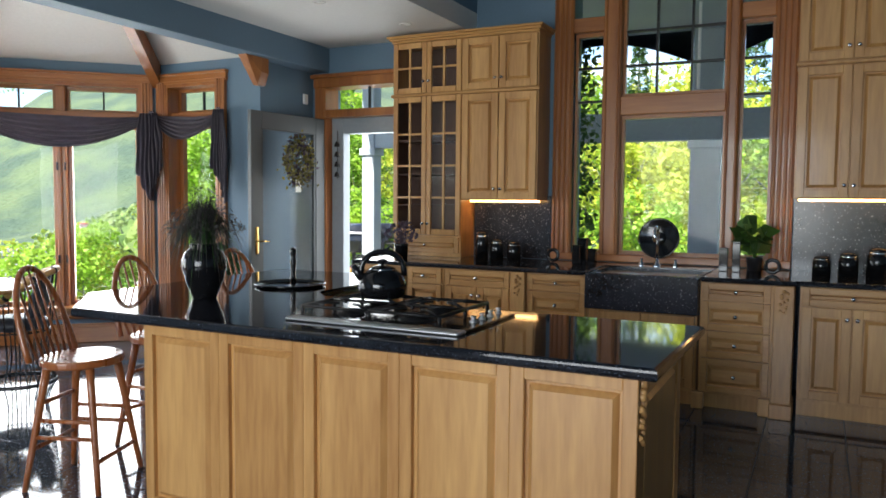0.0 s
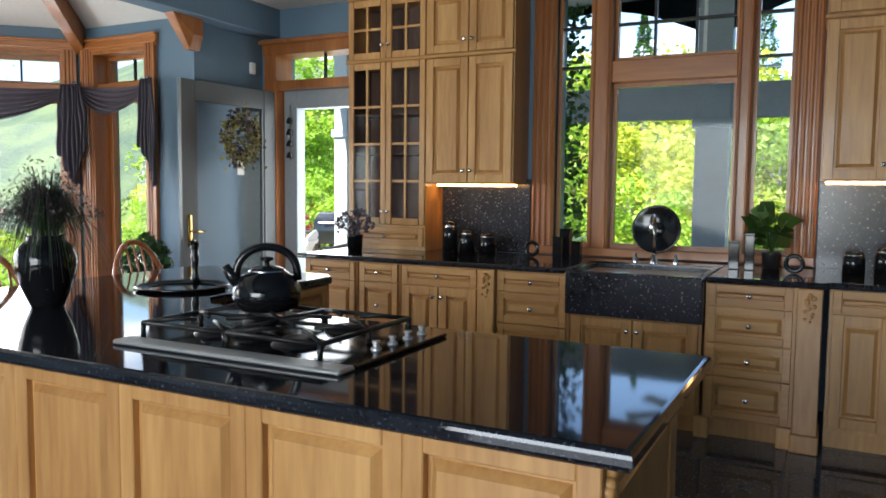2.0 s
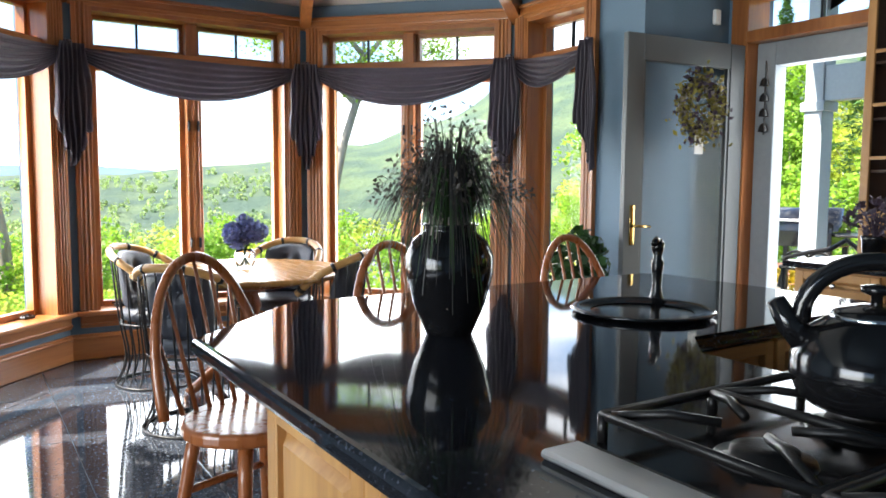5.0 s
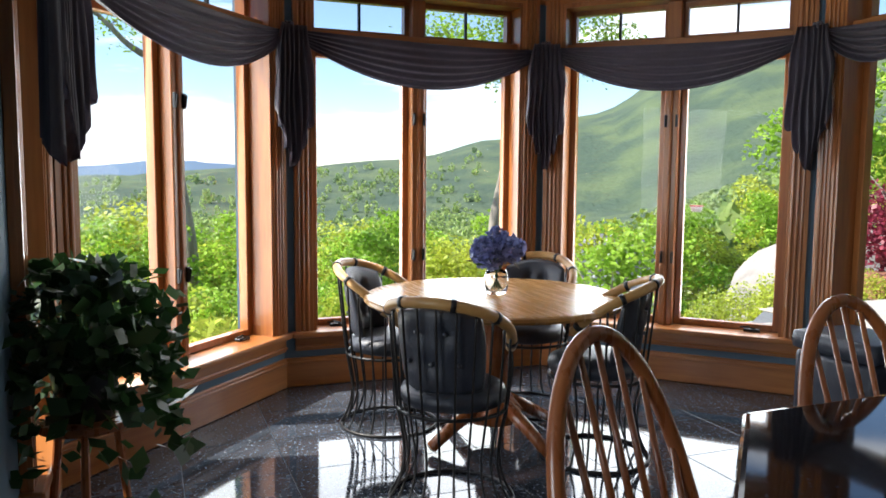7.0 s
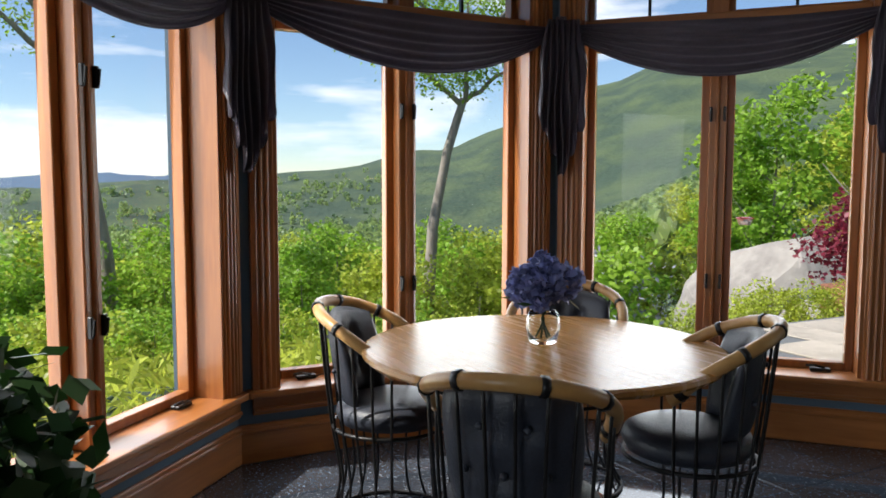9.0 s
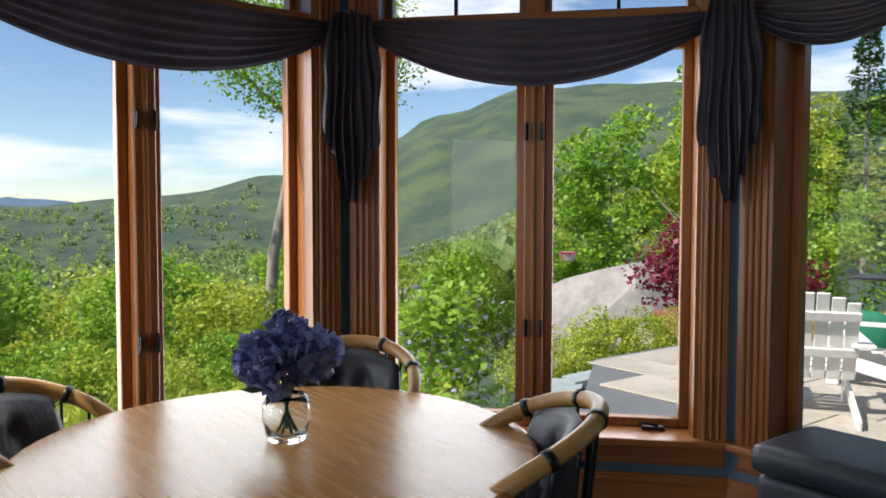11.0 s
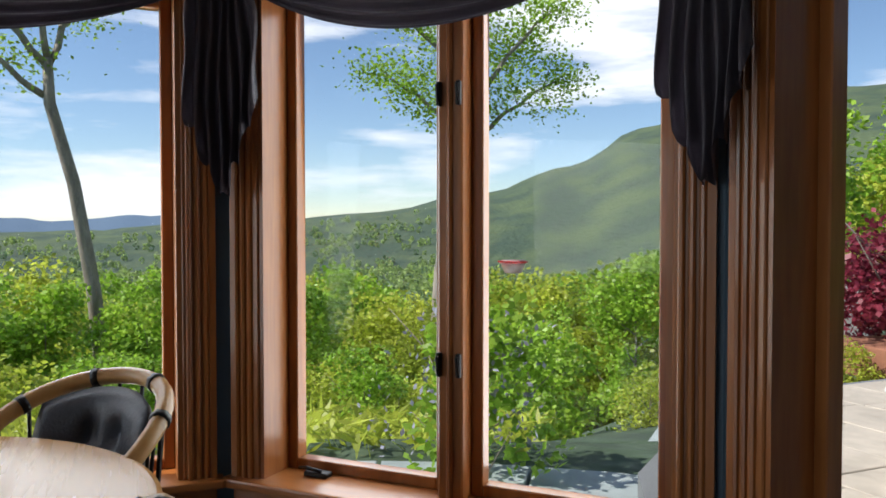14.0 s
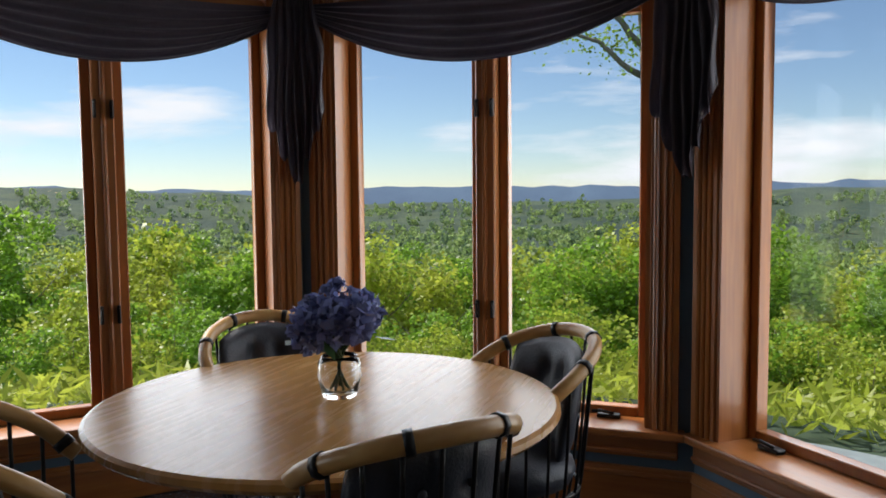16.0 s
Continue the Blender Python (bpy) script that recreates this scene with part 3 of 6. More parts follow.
part("cord", bm, IRON, bells)
for k in range(4):
    bm = B()
    turned(bm, [(0.03, -0.05), (0.024, -0.02), (0.012, 0), (0, 0.005)], 12, (0, -0.01, -0.05 - 0.1 * k))
    part("bell", bm, IRON, bells, "", True)
leaf = thing("open_door", "open grey-painted glazed door with brass handle and wreath", "door", Matrix.Translation((D0 - 0.02, KY - 0.03, 0)) @ Matrix.Rotation(radians(-95), 4, "Z"))
LW, LH = 1.0, 2.215
bm = B()
for x0, x1, z0, z1 in ((0, 0.13, 0.01, LH), (LW - 0.13, LW, 0.01, LH), (0.13, LW - 0.13, 0.01, 0.28), (0.13, LW - 0.13, LH - 0.16, LH)):
    box(bm, x0, -0.022, z0, x1, 0.022, z1, 0.004)
for x0, x1, z0, z1 in ((0.13, 0.15, 0.28, LH - 0.16), (LW - 0.15, LW - 0.13, 0.28, LH - 0.16)):
    box(bm, x0, -0.014, z0, x1, 0.014, z1)
part("frame", bm, GREYPAINT, leaf)
bm = B()
box(bm, 0.14, -0.003, 0.27, LW - 0.14, 0.003, LH - 0.15)
part("pane", bm, PANE, leaf).visible_shadow = False
bm = B()
for s in (-1, 1):
    box(bm, LW - 0.085, s * 0.024 - 0.004, 0.92, LW - 0.045, s * 0.024 + 0.004, 1.17, 0.003)
    tube(bm, [(LW - 0.065, s * 0.02, 1.04), (LW - 0.065, s * 0.06, 1.04), (LW - 0.1, s * 0.065, 1.04), (LW - 0.18, s * 0.06, 1.035)], 0.009, 8)
part("handle", bm, BRASS, leaf, "polished brass lever handle", True)

# ---- tall window group over the sink ----
sw = thing("window_6", "tall stained wooden window group over the sink with dark glazing bars", "window", kind="structure")
Y0, Y1 = KY - 0.03, KY + 0.14
bm = B()
for x0, x1 in ((-1.36, -1.19), (0.38, 0.54)):
    box(bm, x0, Y0, 0.925, x1, KY, 3.6, 0.005)
    for q in range(4):
        c = x0 + 0.02 + q * (x1 - x0 - 0.04) / 3
        tube(bm, [(c, Y0, 0.93), (c, Y0, 3.6)], 0.014, 8)
part("side_casing", bm, TRIM, sw)
for x0, x1 in ((-0.93, -0.785), (0.04, 0.135)):
    bm = B()
    box(bm, x0, Y0 - 0.01, 0.93, x1, Y1, 3.6, 0.006)
    for q in (0.15, 0.85):
        tube(bm, [(x0 + (x1 - x0) * q, Y0 - 0.01, 0.93), (x0 + (x1 - x0) * q, Y0 - 0.01, 3.6)], 0.01, 8)
    part("post", bm, TRIM, sw)
bm = B()
box(bm, -0.785, Y0, 2.14, 0.04, Y1, 2.29, 0.006), box(bm, -0.785, Y0, 3.42, 0.04, Y1, 3.5)
box(bm, -1.19, Y0, 2.84, -0.93, Y1, 2.96, 0.006), box(bm, 0.135, Y0, 2.84, 0.38, Y1, 2.96, 0.006)
part("rail", bm, TRIMH, sw)
bm = B()
box(bm, -1.36, KY - 0.05, 0.925, 0.54, Y1, 0.985, 0.006)
part("window_sill", bm, TRIMH, sw)
for x0, x1, z0, z1, bars in ((-1.19, -0.93, 0.985, 2.84, ((0, 2.27), (0, 2.55))), (0.135, 0.38, 0.985, 2.84, ((0, 2.27), (0, 2.55))), (-0.785, 0.04, 0.985, 2.14, ()),
                             (-0.785, 0.04, 2.29, 3.42, ((1, -0.51), (1, -0.235), (0, 2.55), (0, 2.83), (0, 3.12)))):
    bm = B()
    for a, b, c, d in ((x0, x0 + 0.025, z0, z1), (x1 - 0.025, x1, z0, z1), (x0 + 0.025, x1 - 0.025, z0, z0 + 0.03), (x0 + 0.025, x1 - 0.025, z1 - 0.03, z1)):
        box(bm, a, KY + 0.04, c, b, KY + 0.09, d)
    sash = part("sash", bm, TRIM, sw)
    bm = B()
    box(bm, x0 + 0.02, KY + 0.06, z0 + 0.02, x1 - 0.02, KY + 0.066, z1 - 0.02)
    part("pane", bm, PANE, sash).visible_shadow = False
    for v, q in bars:
        bm = B()
        if v:
            box(bm, q - 0.009, KY + 0.045, z0 + 0.03, q + 0.009, KY + 0.085, z1 - 0.03)
        else:
            box(bm, x0 + 0.025, KY + 0.043, q - 0.009, x1 - 0.025, KY + 0.087, q + 0.009)
        part("glazing_bar", bm, IRON, sash)


# ---- cabinets ----
def raised_panel(bm, x0, z0, x1, z1, y, t=0.04, rail=0.058):
    """A frame-and-panel front in the xz plane; its face is at y, towards -y."""
    for a, b, c, d in ((x0, x0 + rail, z0, z1), (x1 - rail, x1, z0, z1), (x0 + rail, x1 - rail, z0, z0 + rail), (x0 + rail, x1 - rail, z1 - rail, z1)):
        box(bm, a, y, c, b, y + t, d, 0.003)
    a, b, c, d = x0 + rail, x1 - rail, z0 + rail, z1 - rail
    e = min(0.032, (b - a) / 3, (d - c) / 3)
    o = [bm.verts.new(q) for q in ((a, y + 0.034, c), (b, y + 0.034, c), (b, y + 0.034, d), (a, y + 0.034, d))]
    i = [bm.verts.new(q) for q in ((a + e, y + 0.003, c + e), (b - e, y + 0.003, c + e), (b - e, y + 0.003, d - e), (a + e, y + 0.003, d - e))]
    bm.faces.new(i)
    for k in range(4):
        bm.faces.new((o[k], o[(k + 1) % 4], i[(k + 1) % 4], i[k]))
    return bm


def knob(parent, x, y, z):
    bm = B()
    turned(bm, [(0, 0), (0.006, 0), (0.005, 0.012), (0.014, 0.018), (0.015, 0.026), (0.009, 0.031), (0, 0.032)], 12)
    bmesh.ops.transform(bm, matrix=Matrix.Translation((x, y, z)) @ Matrix.Rotation(radians(90), 4, "X"), verts=bm.verts)
    part("knob", bm, CHROME, parent, "", True)


def front(kind, cab, x0, z0, x1, z1, y, knob_at=None):
    bm = B()
    raised_panel(bm, x0 + 0.004, z0 + 0.004, x1 - 0.004, z1 - 0.004, y, rail=0.058 if kind == "door" else 0.042)
    d = part(kind, bm, WOOD if kind == "door" else WOODH, cab)
    if knob_at:
        knob(d, knob_at[0], y, knob_at[1])
    return d


def base_cabinet(x0, x1, rows, doors=0, y=5.88, back=6.55, label="maple base cabinet with raised panels and nickel knobs", foot=0.11):
    cab = thing("base_cabinet", label, "cabinet", Matrix.Translation((x0, y, 0)), "kitchen base cabinets")
    w = x1 - x0
    bm = B()
    box(bm, 0, 0.022, foot, w, back - y, 0.885), box(bm, 0.0, 0.09, 0, w, back - y, foot)
    part("body", bm, WOOD, cab)
    zs = rows
    for a, b in zip(zs, zs[1:]):
        front("drawer", cab, 0.012, b, w - 0.012, a, 0, (w / 2, (a + b) / 2))
    if doors:
        z1 = zs[-1]
        for k in range(doors):
            a, b = 0.012 + k * (w - 0.024) / doors, 0.012 + (k + 1) * (w - 0.024) / doors
            front("door", cab, a, foot + 0.02, b, z1, 0, ((b - 0.03) if k == 0 and doors == 2 else a + 0.03, z1 - 0.07))
    return cab


base_cabinet(-2.76, -2.31, (0.88, 0.75, 0.14))
base_cabinet(-2.30, -1.965, (0.88, 0.75, 0.43, 0.14))
base_cabinet(-1.96, -1.38, (0.88, 0.75), 2)
base_cabinet(-1.26, -0.78, (0.88, 0.75, 0.55, 0.35, 0.14))
base_cabinet(-0.775, -0.005, (0.64,), 2, label="maple sink cabinet with two raised panel doors")
base_cabinet(0.01, 0.475, (0.885, 0.76, 0.555, 0.365, 0.125), label="maple drawer cabinet with four raised fronts on bracket feet")
base_cabinet(0.63, 1.25, (0.88, 0.75), 2, y=5.96)
base_cabinet(1.26, 1.9, (0.88, 0.75), 2, y=5.96)
base_cabinet(1.91, 3.55, (0.88, 0.75), 2, y=5.96)
for x0, x1 in ((-1.378, -1.262), (0.478, 0.60)):
    p = thing("pilaster", "maple pilaster with carved acanthus scroll", "pilaster", Matrix.Translation((x0, 5.86, 0)), "carved pilasters")
    bm = B()
    w = x1 - x0
    box(bm, 0, 0, 0.1, w, 0.3, 0.885, 0.005), box(bm, -0.01, -0.015, 0, w + 0.01, 0.3, 0.1, 0.006)
    part("shaft", bm, WOOD, p)
    bm = B()
    for k in range(11):
        a = k / 10
        r = 0.016 * (1 - 0.5 * a)
        bmesh.ops.create_icosphere(bm, subdivisions=1, radius=r, matrix=Matrix.Translation((w / 2 + 0.022 * math.sin(k * 1.9), -0.008, 0.85 - 0.14 * a)))
    part("carving", bm, WOOD, p, "", True)
for a, b in ((-0.03, 0.05), (0.4, 0.476)):
    bm = B()
    box(bm, a, 5.875, 0, b, 5.93, 0.12, 0.008)
    tagged(part("bracket_foot", bm, WOOD), "shaped maple foot under the drawer cabinet", "cabinet foot", "bracket feet")

# counter, sink, backsplash
bm = B()
slab(bm, [(-2.80, 5.85), (-0.80, 5.85), (-0.80, 6.74), (-2.80, 6.74)][::1], 0.886, 0.92, 0.012)
slab(bm, [(0.02, 5.85), (0.61, 5.85), (0.61, 5.92), (3.58, 5.92), (3.58, 6.79), (0.02, 6.79)], 0.886, 0.92, 0.012)
box(bm, -0.80, 6.45, 0.886, 0.02, 6.79, 0.92)
tagged(part("worktop", bm, COUNTER), "polished black granite worktop on the wall cabinets", "worktop")
bm = B()
box(bm, -0.79, 5.83, 0.65, 0.005, 5.89, 0.912, 0.012), box(bm, -0.79, 5.89, 0.65, -0.75, 6.45, 0.912), box(bm, -0.035, 5.89, 0.65, 0.005, 6.45, 0.912), box(bm, -0.75, 5.89, 0.65, -0.035, 6.45, 0.68), box(bm, -0.75, 6.40, 0.68, -0.035, 6.45, 0.912)
tagged(part("farmhouse_sink", bm, SPLASH), "speckled dark granite apron sink below the window", "sink")
for x0, x1 in ((-2.09, -1.37), (0.55, 3.58)):
    bm = B()
    box(bm, x0, KY - 0.03, 0.921, x1, KY - 0.001, 1.47)
    tagged(part("backsplash", bm, SPLASH), "speckled dark granite backsplash", "backsplash", kind="structure")


def upper_doors(cab, x0, x1, z0, z1, y, n=2):
    for k in range(n):
        a, b = x0 + k * (x1 - x0) / n, x0 + (k + 1) * (x1 - x0) / n
        front("door", cab, a, z0, b, z1, y, (b - 0.03 if k == 0 else a + 0.03, z0 + 0.09))


def glass_door(cab, x0, x1, z0, z1, y, rows, side):
    bm = B()
    s = 0.05
    for a, b, c, d in ((x0, x0 + s, z0, z1), (x1 - s, x1, z0, z1), (x0 + s, x1 - s, z0, z0 + s), (x0 + s, x1 - s, z1 - s, z1)):
        box(bm, a + 0.002, y, c, b - 0.002, y + 0.022, d, 0.003)
    m_ = (x0 + x1) / 2
    box(bm, m_ - 0.009, y + 0.003, z0 + s, m_ + 0.009, y + 0.02, z1 - s)
    for r in range(1, rows):
        z = z0 + s + (z1 - z0 - 2 * s) * r / rows
        box(bm, x0 + s, y + 0.004, z - 0.009, x1 - s, y + 0.019, z + 0.009)
    d = part("door", bm, WOOD, cab)
    bm = B()
    box(bm, x0 + s - 0.005, y + 0.012, z0 + s - 0.005, x1 - s + 0.005, y + 0.015, z1 - s + 0.005)
    part("pane", bm, PANE, d)
    knob(d, x1 - 0.025 if side < 0 else x0 + 0.025, y, z0 + 0.1)


UY = 6.48
hutch = thing("display_cabinet", "tall maple cabinet with glazed doors standing on the worktop", "cabinet", Matrix.Translation((-2.78, UY, 0)))
bm = B()
W_, D_ = 0.68, KY - UY - 0.002
for a in ((0, 0.022, 0.922, 0.02, D_, 2.83), (W_ - 0.02, 0.022, 0.922, W_, D_, 2.83), (0.02, D_ - 0.012, 0.922, W_ - 0.02, D_, 2.83), (0.02, 0.022, 0.922, W_ - 0.02, D_ - 0.012, 1.11), (0.02, 0.022, 2.33, W_ - 0.02, D_ - 0.012, 2.37), (0.02, 0.022, 2.81, W_ - 0.02, D_ - 0.012, 2.83)):
    box(bm, *a)
part("body", bm, WOOD, hutch)
# thin dark sheets added over the maple to darken the inside
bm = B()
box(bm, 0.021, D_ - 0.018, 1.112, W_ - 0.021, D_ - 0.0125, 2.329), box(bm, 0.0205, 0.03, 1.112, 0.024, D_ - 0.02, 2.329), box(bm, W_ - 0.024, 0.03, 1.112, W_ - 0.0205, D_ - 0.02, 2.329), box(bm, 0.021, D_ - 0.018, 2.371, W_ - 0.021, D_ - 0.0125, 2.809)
part("lining", bm, DARKIN, hutch, "dark lining added to darken the cabinet inside")
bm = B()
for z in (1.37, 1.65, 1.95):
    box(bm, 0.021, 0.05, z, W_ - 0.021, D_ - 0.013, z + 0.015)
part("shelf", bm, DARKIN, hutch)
front("drawer", hutch, 0.01, 0.95, W_ - 0.01, 1.10, 0, (W_ / 2, 1.025))
for k in range(2):
    a, b = k * W_ / 2, (k + 1) * W_ / 2
    glass_door(hutch, a, b, 1.115, 2.345, 0, 4, -1 if k == 0 else 1)
    glass_door(hutch, a, b, 2.375, 2.82, 0, 2, -1 if k == 0 else 1)
bm = B()
box(bm, -0.02, -0.015, 2.345, 1.40, 0.02, 2.372, 0.006)
part("mid_moulding", bm, WOODH, hutch)
bm = B()
for k, o in enumerate((0.01, 0.03, 0.05)):
    box(bm, -o, -o, 2.825 + 0.02 * k, 1.38 + o, D_, 2.845 + 0.02 * k, 0.006)
part("crown_moulding", bm, WOODH, hutch)
wc = thing("wall_cabinet", "maple wall cabinet with raised panel doors above the backsplash", "cabinet", Matrix.Translation((-2.10, UY, 0)), "wall cabinets")
bm = B()
box(bm, 0, 0.022, 1.43, 0.70, D_, 2.825)
part("body", bm, WOOD, wc)
upper_doors(wc, 0.005, 0.695, 1.435, 2.345, 0), upper_doors(wc, 0.005, 0.695, 2.375, 2.82, 0)
for x0 in (0.55, 1.26, 1.97):
    wc = thing("wall_cabinet", "maple wall cabinet with raised panel doors above the backsplash", "cabinet", Matrix.Translation((x0, UY, 0)), "wall cabinets")
    bm = B()
    box(bm, 0, 0.022, 1.46, 0.70, D_, 3.2), box(bm, -0.01, -0.01, 2.40, 0.71, D_, 2.425, 0.005)
    part("body", bm, WOOD, wc)
    upper_doors(wc, 0.005, 0.695, 1.465, 2.395, 0), upper_doors(wc, 0.005, 0.695, 2.43, 3.15, 0)
# strip lamps under the wall cabinets
for x0, x1, z in ((-2.07, -1.43, 1.43), (0.58, 1.95, 1.46)):
    bm = B()
    box(bm, x0, 6.62, z - 0.018, x1, 6.66, z - 0.001, 0.003)
    tagged(part("strip_lamp", bm, GLOW), "warm strip lamp under the wall cabinet", "lamp", "strip lamps")

# ---- island ----
isl = thing("kitchen_island", "maple kitchen island with raised panels and carved corner", "island")
IX0, IX1, IY0, IY1 = -1.92, 0.245, 2.83, 3.66
bm = B()
box(bm, IX0, IY0 + 0.022, 0.1, IX1 - 0.022, IY1, 0.88), box(bm, IX0 + 0.03, IY0 + 0.08, 0, IX1 - 0.06, IY1 - 0.06, 0.1)
box(bm, -2.30, 3.45, 0.0, IX0, 4.78, 0.88), box(bm, IX0, IY1, 0.0, -1.76, 4.78, 0.88)
part("body", bm, WOOD, isl)
pw = (IX1 - IX0) / 5
for k in range(5):
    bm = B()
    raised_panel(bm, IX0 + k * pw, 0.05, IX0 + (k + 1) * pw, 0.88, IY0, rail=0.05)
    part("front_panel", bm, WOOD, isl)
bm = B()
raised_panel(bm, 0, 0.05, IY1 - IY0 - 0.03, 0.88, 0, rail=0.09)
part("end_panel", bm, WOOD, isl, at=Matrix.Translation((IX1, IY0 + 0.022, 0)) @ Matrix.Rotation(radians(90), 4, "Z"))
bm = B()
for k in range(16):
    a = k / 15
    bmesh.ops.create_icosphere(bm, subdivisions=1, radius=0.02 * (1 - 0.4 * a), matrix=Matrix.Translation((IX1 + 0.004, IY0 + 0.05 + 0.02 * math.sin(k * 1.8), 0.85 - 0.2 * a)))
part("carving", bm, WOOD, isl, "", True)
for k in range(2):
    bm = B()
    raised_panel(bm, 0, 0.14, 0.5, 0.7, 0, rail=0.05)
    part("wing_door", bm, WOOD, isl, at=Matrix.Translation((-1.738, 3.72 + k * 0.52, 0)) @ Matrix.Rotation(radians(90), 4, "Z"))
    bm = B()
    raised_panel(bm, 0, 0.71, 0.5, 0.87, 0, rail=0.035)
    d = part("wing_drawer", bm, WOODH, isl, at=Matrix.Translation((-1.738, 3.72 + k * 0.52, 0)) @ Matrix.Rotation(radians(90), 4, "Z"))
    knob(d, 0.25, 0, 0.79)
bm = B()
slab(bm, [(-2.34, 2.79), (0.31, 2.79), (0.325, 3.72), (-1.60, 3.72), (-1.74, 3.86), (-1.74, 4.78), (-1.82, 4.86), (-2.68, 4.86), (-2.76, 4.78), (-2.76, 3.20)], 0.876, 0.92, 0.015)
tagged(part("island_top", bm, COUNTER), "polished black granite island worktop with seating overhang", "worktop")


# ---- curtains of the bay ----
def swag(m, u0, u1, z_top=2.235, drop=0.28, folds=6, label="grey satin swag draped above the window"):
    t = thing("swag_curtain", label, "curtain", m, "swag curtains")
    n, k = 40, 44
    vs = []
    for i in range(n + 1):
        a = i / n
        u = u0 + (u1 - u0) * a
        sag = 4 * a * (1 - a)
        top = z_top - 0.035 * sag - 0.01
        bot = z_top - 0.05 - drop * sag ** 0.95
        for j in range(k + 1):
            b = j / k
            z = top + (bot - top) * b ** 0.9
            fold = 0.5 + 0.5 * math.cos(2 * math.pi * folds * b + 0.5 * math.sin(3 * a))
            y = -0.045 - 0.055 * sag * (0.35 + 0.65 * b) - 0.04 * fold * min(1, sag * 2.5) * (0.4 + 0.6 * b)
            vs.append((u, y, z + 0.01 * math.sin(5 * a + 2 * b)))
    bm = B()
    verts = [bm.verts.new(v) for v in vs]
    for i in range(n):
        for j in range(k):
            q = i * (k + 1) + j
            bm.faces.new((verts[q], verts[q + 1], verts[q + k + 2], verts[q + k + 1]))
    bmesh.ops.solidify(bm, geom=bm.faces[:], thickness=0.006)
    part("drape", bm, CLOTH, t, "", True)
    for u in (u0, u1):
        bm = B()
        for p in range(6):
            q = p * math.pi / 3
            bmesh.ops.create_icosphere(bm, subdivisions=1, radius=0.014, matrix=Matrix.Translation((u + 0.022 * math.cos(q), -0.09, z_top + 0.022 * math.sin(q))))
        bmesh.ops.create_icosphere(bm, subdivisions=1, radius=0.014, matrix=Matrix.Translation((u, -0.1, z_top)))
        part("rosette", bm, CLOTH, t, "small grey flower-shaped holdback", True)
    return t


def tail(m, tips=((-1, 1.72), (-0.55, 1.54), (0, 1.37), (0.55, 1.54), (1, 1.72)), half=0.13, top=2.24):
    """A pleated cascade that hangs at a corner of the bay; its lower edge steps down to a point."""
    t = thing("curtain_tail", "pleated grey satin curtain tail with stepped edge", "curtain", m, "curtain tails")
    n, k = 48, 14
    bm = B()
    grid = []
    for i in range(n + 1):
        a = -1 + 2 * i / n
        for (a0, z0), (a1, z1) in zip(tips, tips[1:]):
            if a0 <= a <= a1:
                low = z0 + (z1 - z0) * (a - a0) / (a1 - a0)
        low += 0.03 * math.cos(a * 18)
        col = []
        for j in range(k + 1):
            b = j / k
            z = top + (low - top) * b
            w = half * (0.7 + 0.3 * min(1, b * 2.2))
            y = -0.125 - 0.03 * math.cos(a * 21) * (0.4 + 0.6 * b) - 0.03 * abs(a)
            col.append(bm.verts.new((a * w + 0.006 * math.sin(9 * b + 4 * a), y, z)))
        grid.append(col)
    for A, C in zip(grid, grid[1:]):
        for j in range(k):
            bm.faces.new((A[j], C[j], C[j + 1], A[j + 1]))
    bmesh.ops.solidify(bm, geom=bm.faces[:], thickness=0.005)
    part("pleats", bm, CLOTH, t, "", True)
    return t


for a, b in FACETS:
    L = math.hypot(b[0] - a[0], b[1] - a[1])
    swag(facet_pose(a, b), 0.03, L - 0.03)
swag(facet_pose((SX, BY1), (-3.88, BY1)), 0.06, 0.9, drop=0.2, folds=5)
swag(facet_pose((-3.88, BY0), (SX, BY0)), 0.38, 1.22, drop=0.2, folds=5)
for (x, y), ang in zip(V, (157.5, 112.5, 67.5, 22.5)):
    c = Vector((math.cos(radians(ang - 90 + 90)), 0, 0))
    yaw = {157.5: 112.5 + 45, 112.5: 112.5, 67.5: 67.5, 22.5: 22.5}[ang]
    tail(Matrix.Translation((x, y, 0)) @ Matrix.Rotation(radians(yaw), 4, "Z"))
tail(Matrix.Translation((-4.24, BY1, 0)), tips=((-1, 1.75), (0, 1.55), (1, 1.38)), half=0.09)
tail(Matrix.Translation((-4.24, BY0, 0)) @ Matrix.Rotation(math.pi, 4, "Z"), tips=((-1, 1.38), (0, 1.5), (1, 1.75)), half=0.09)


# ---- dining table and wire chairs ----
TC = (-5.16, 3.82)
table = thing("dining_table", "round honey maple dining table on a pedestal", "table", Matrix.Translation((*TC, 0)))
bm = B()
turned(bm, [(0, 0.712), (0.62, 0.712), (0.65, 0.718), (0.662, 0.73), (0.66, 0.744), (0.648, 0.75), (0, 0.75)], 72)
part("tabletop", bm, TABLEWOOD, table)
bm = B()
turned(bm, [(0.36, 0.66), (0.4, 0.67), (0.4, 0.711), (0, 0.711)], 40)
part("apron", bm, STOOLWOOD, table)
bm = B()
turned(bm, [(0.13, 0.1), (0.15, 0.16), (0.09, 0.24), (0.075, 0.4), (0.11, 0.52), (0.09, 0.6), (0.16, 0.66), (0, 0.661)], 24)
part("column", bm, STOOLWOOD, table, "", True)
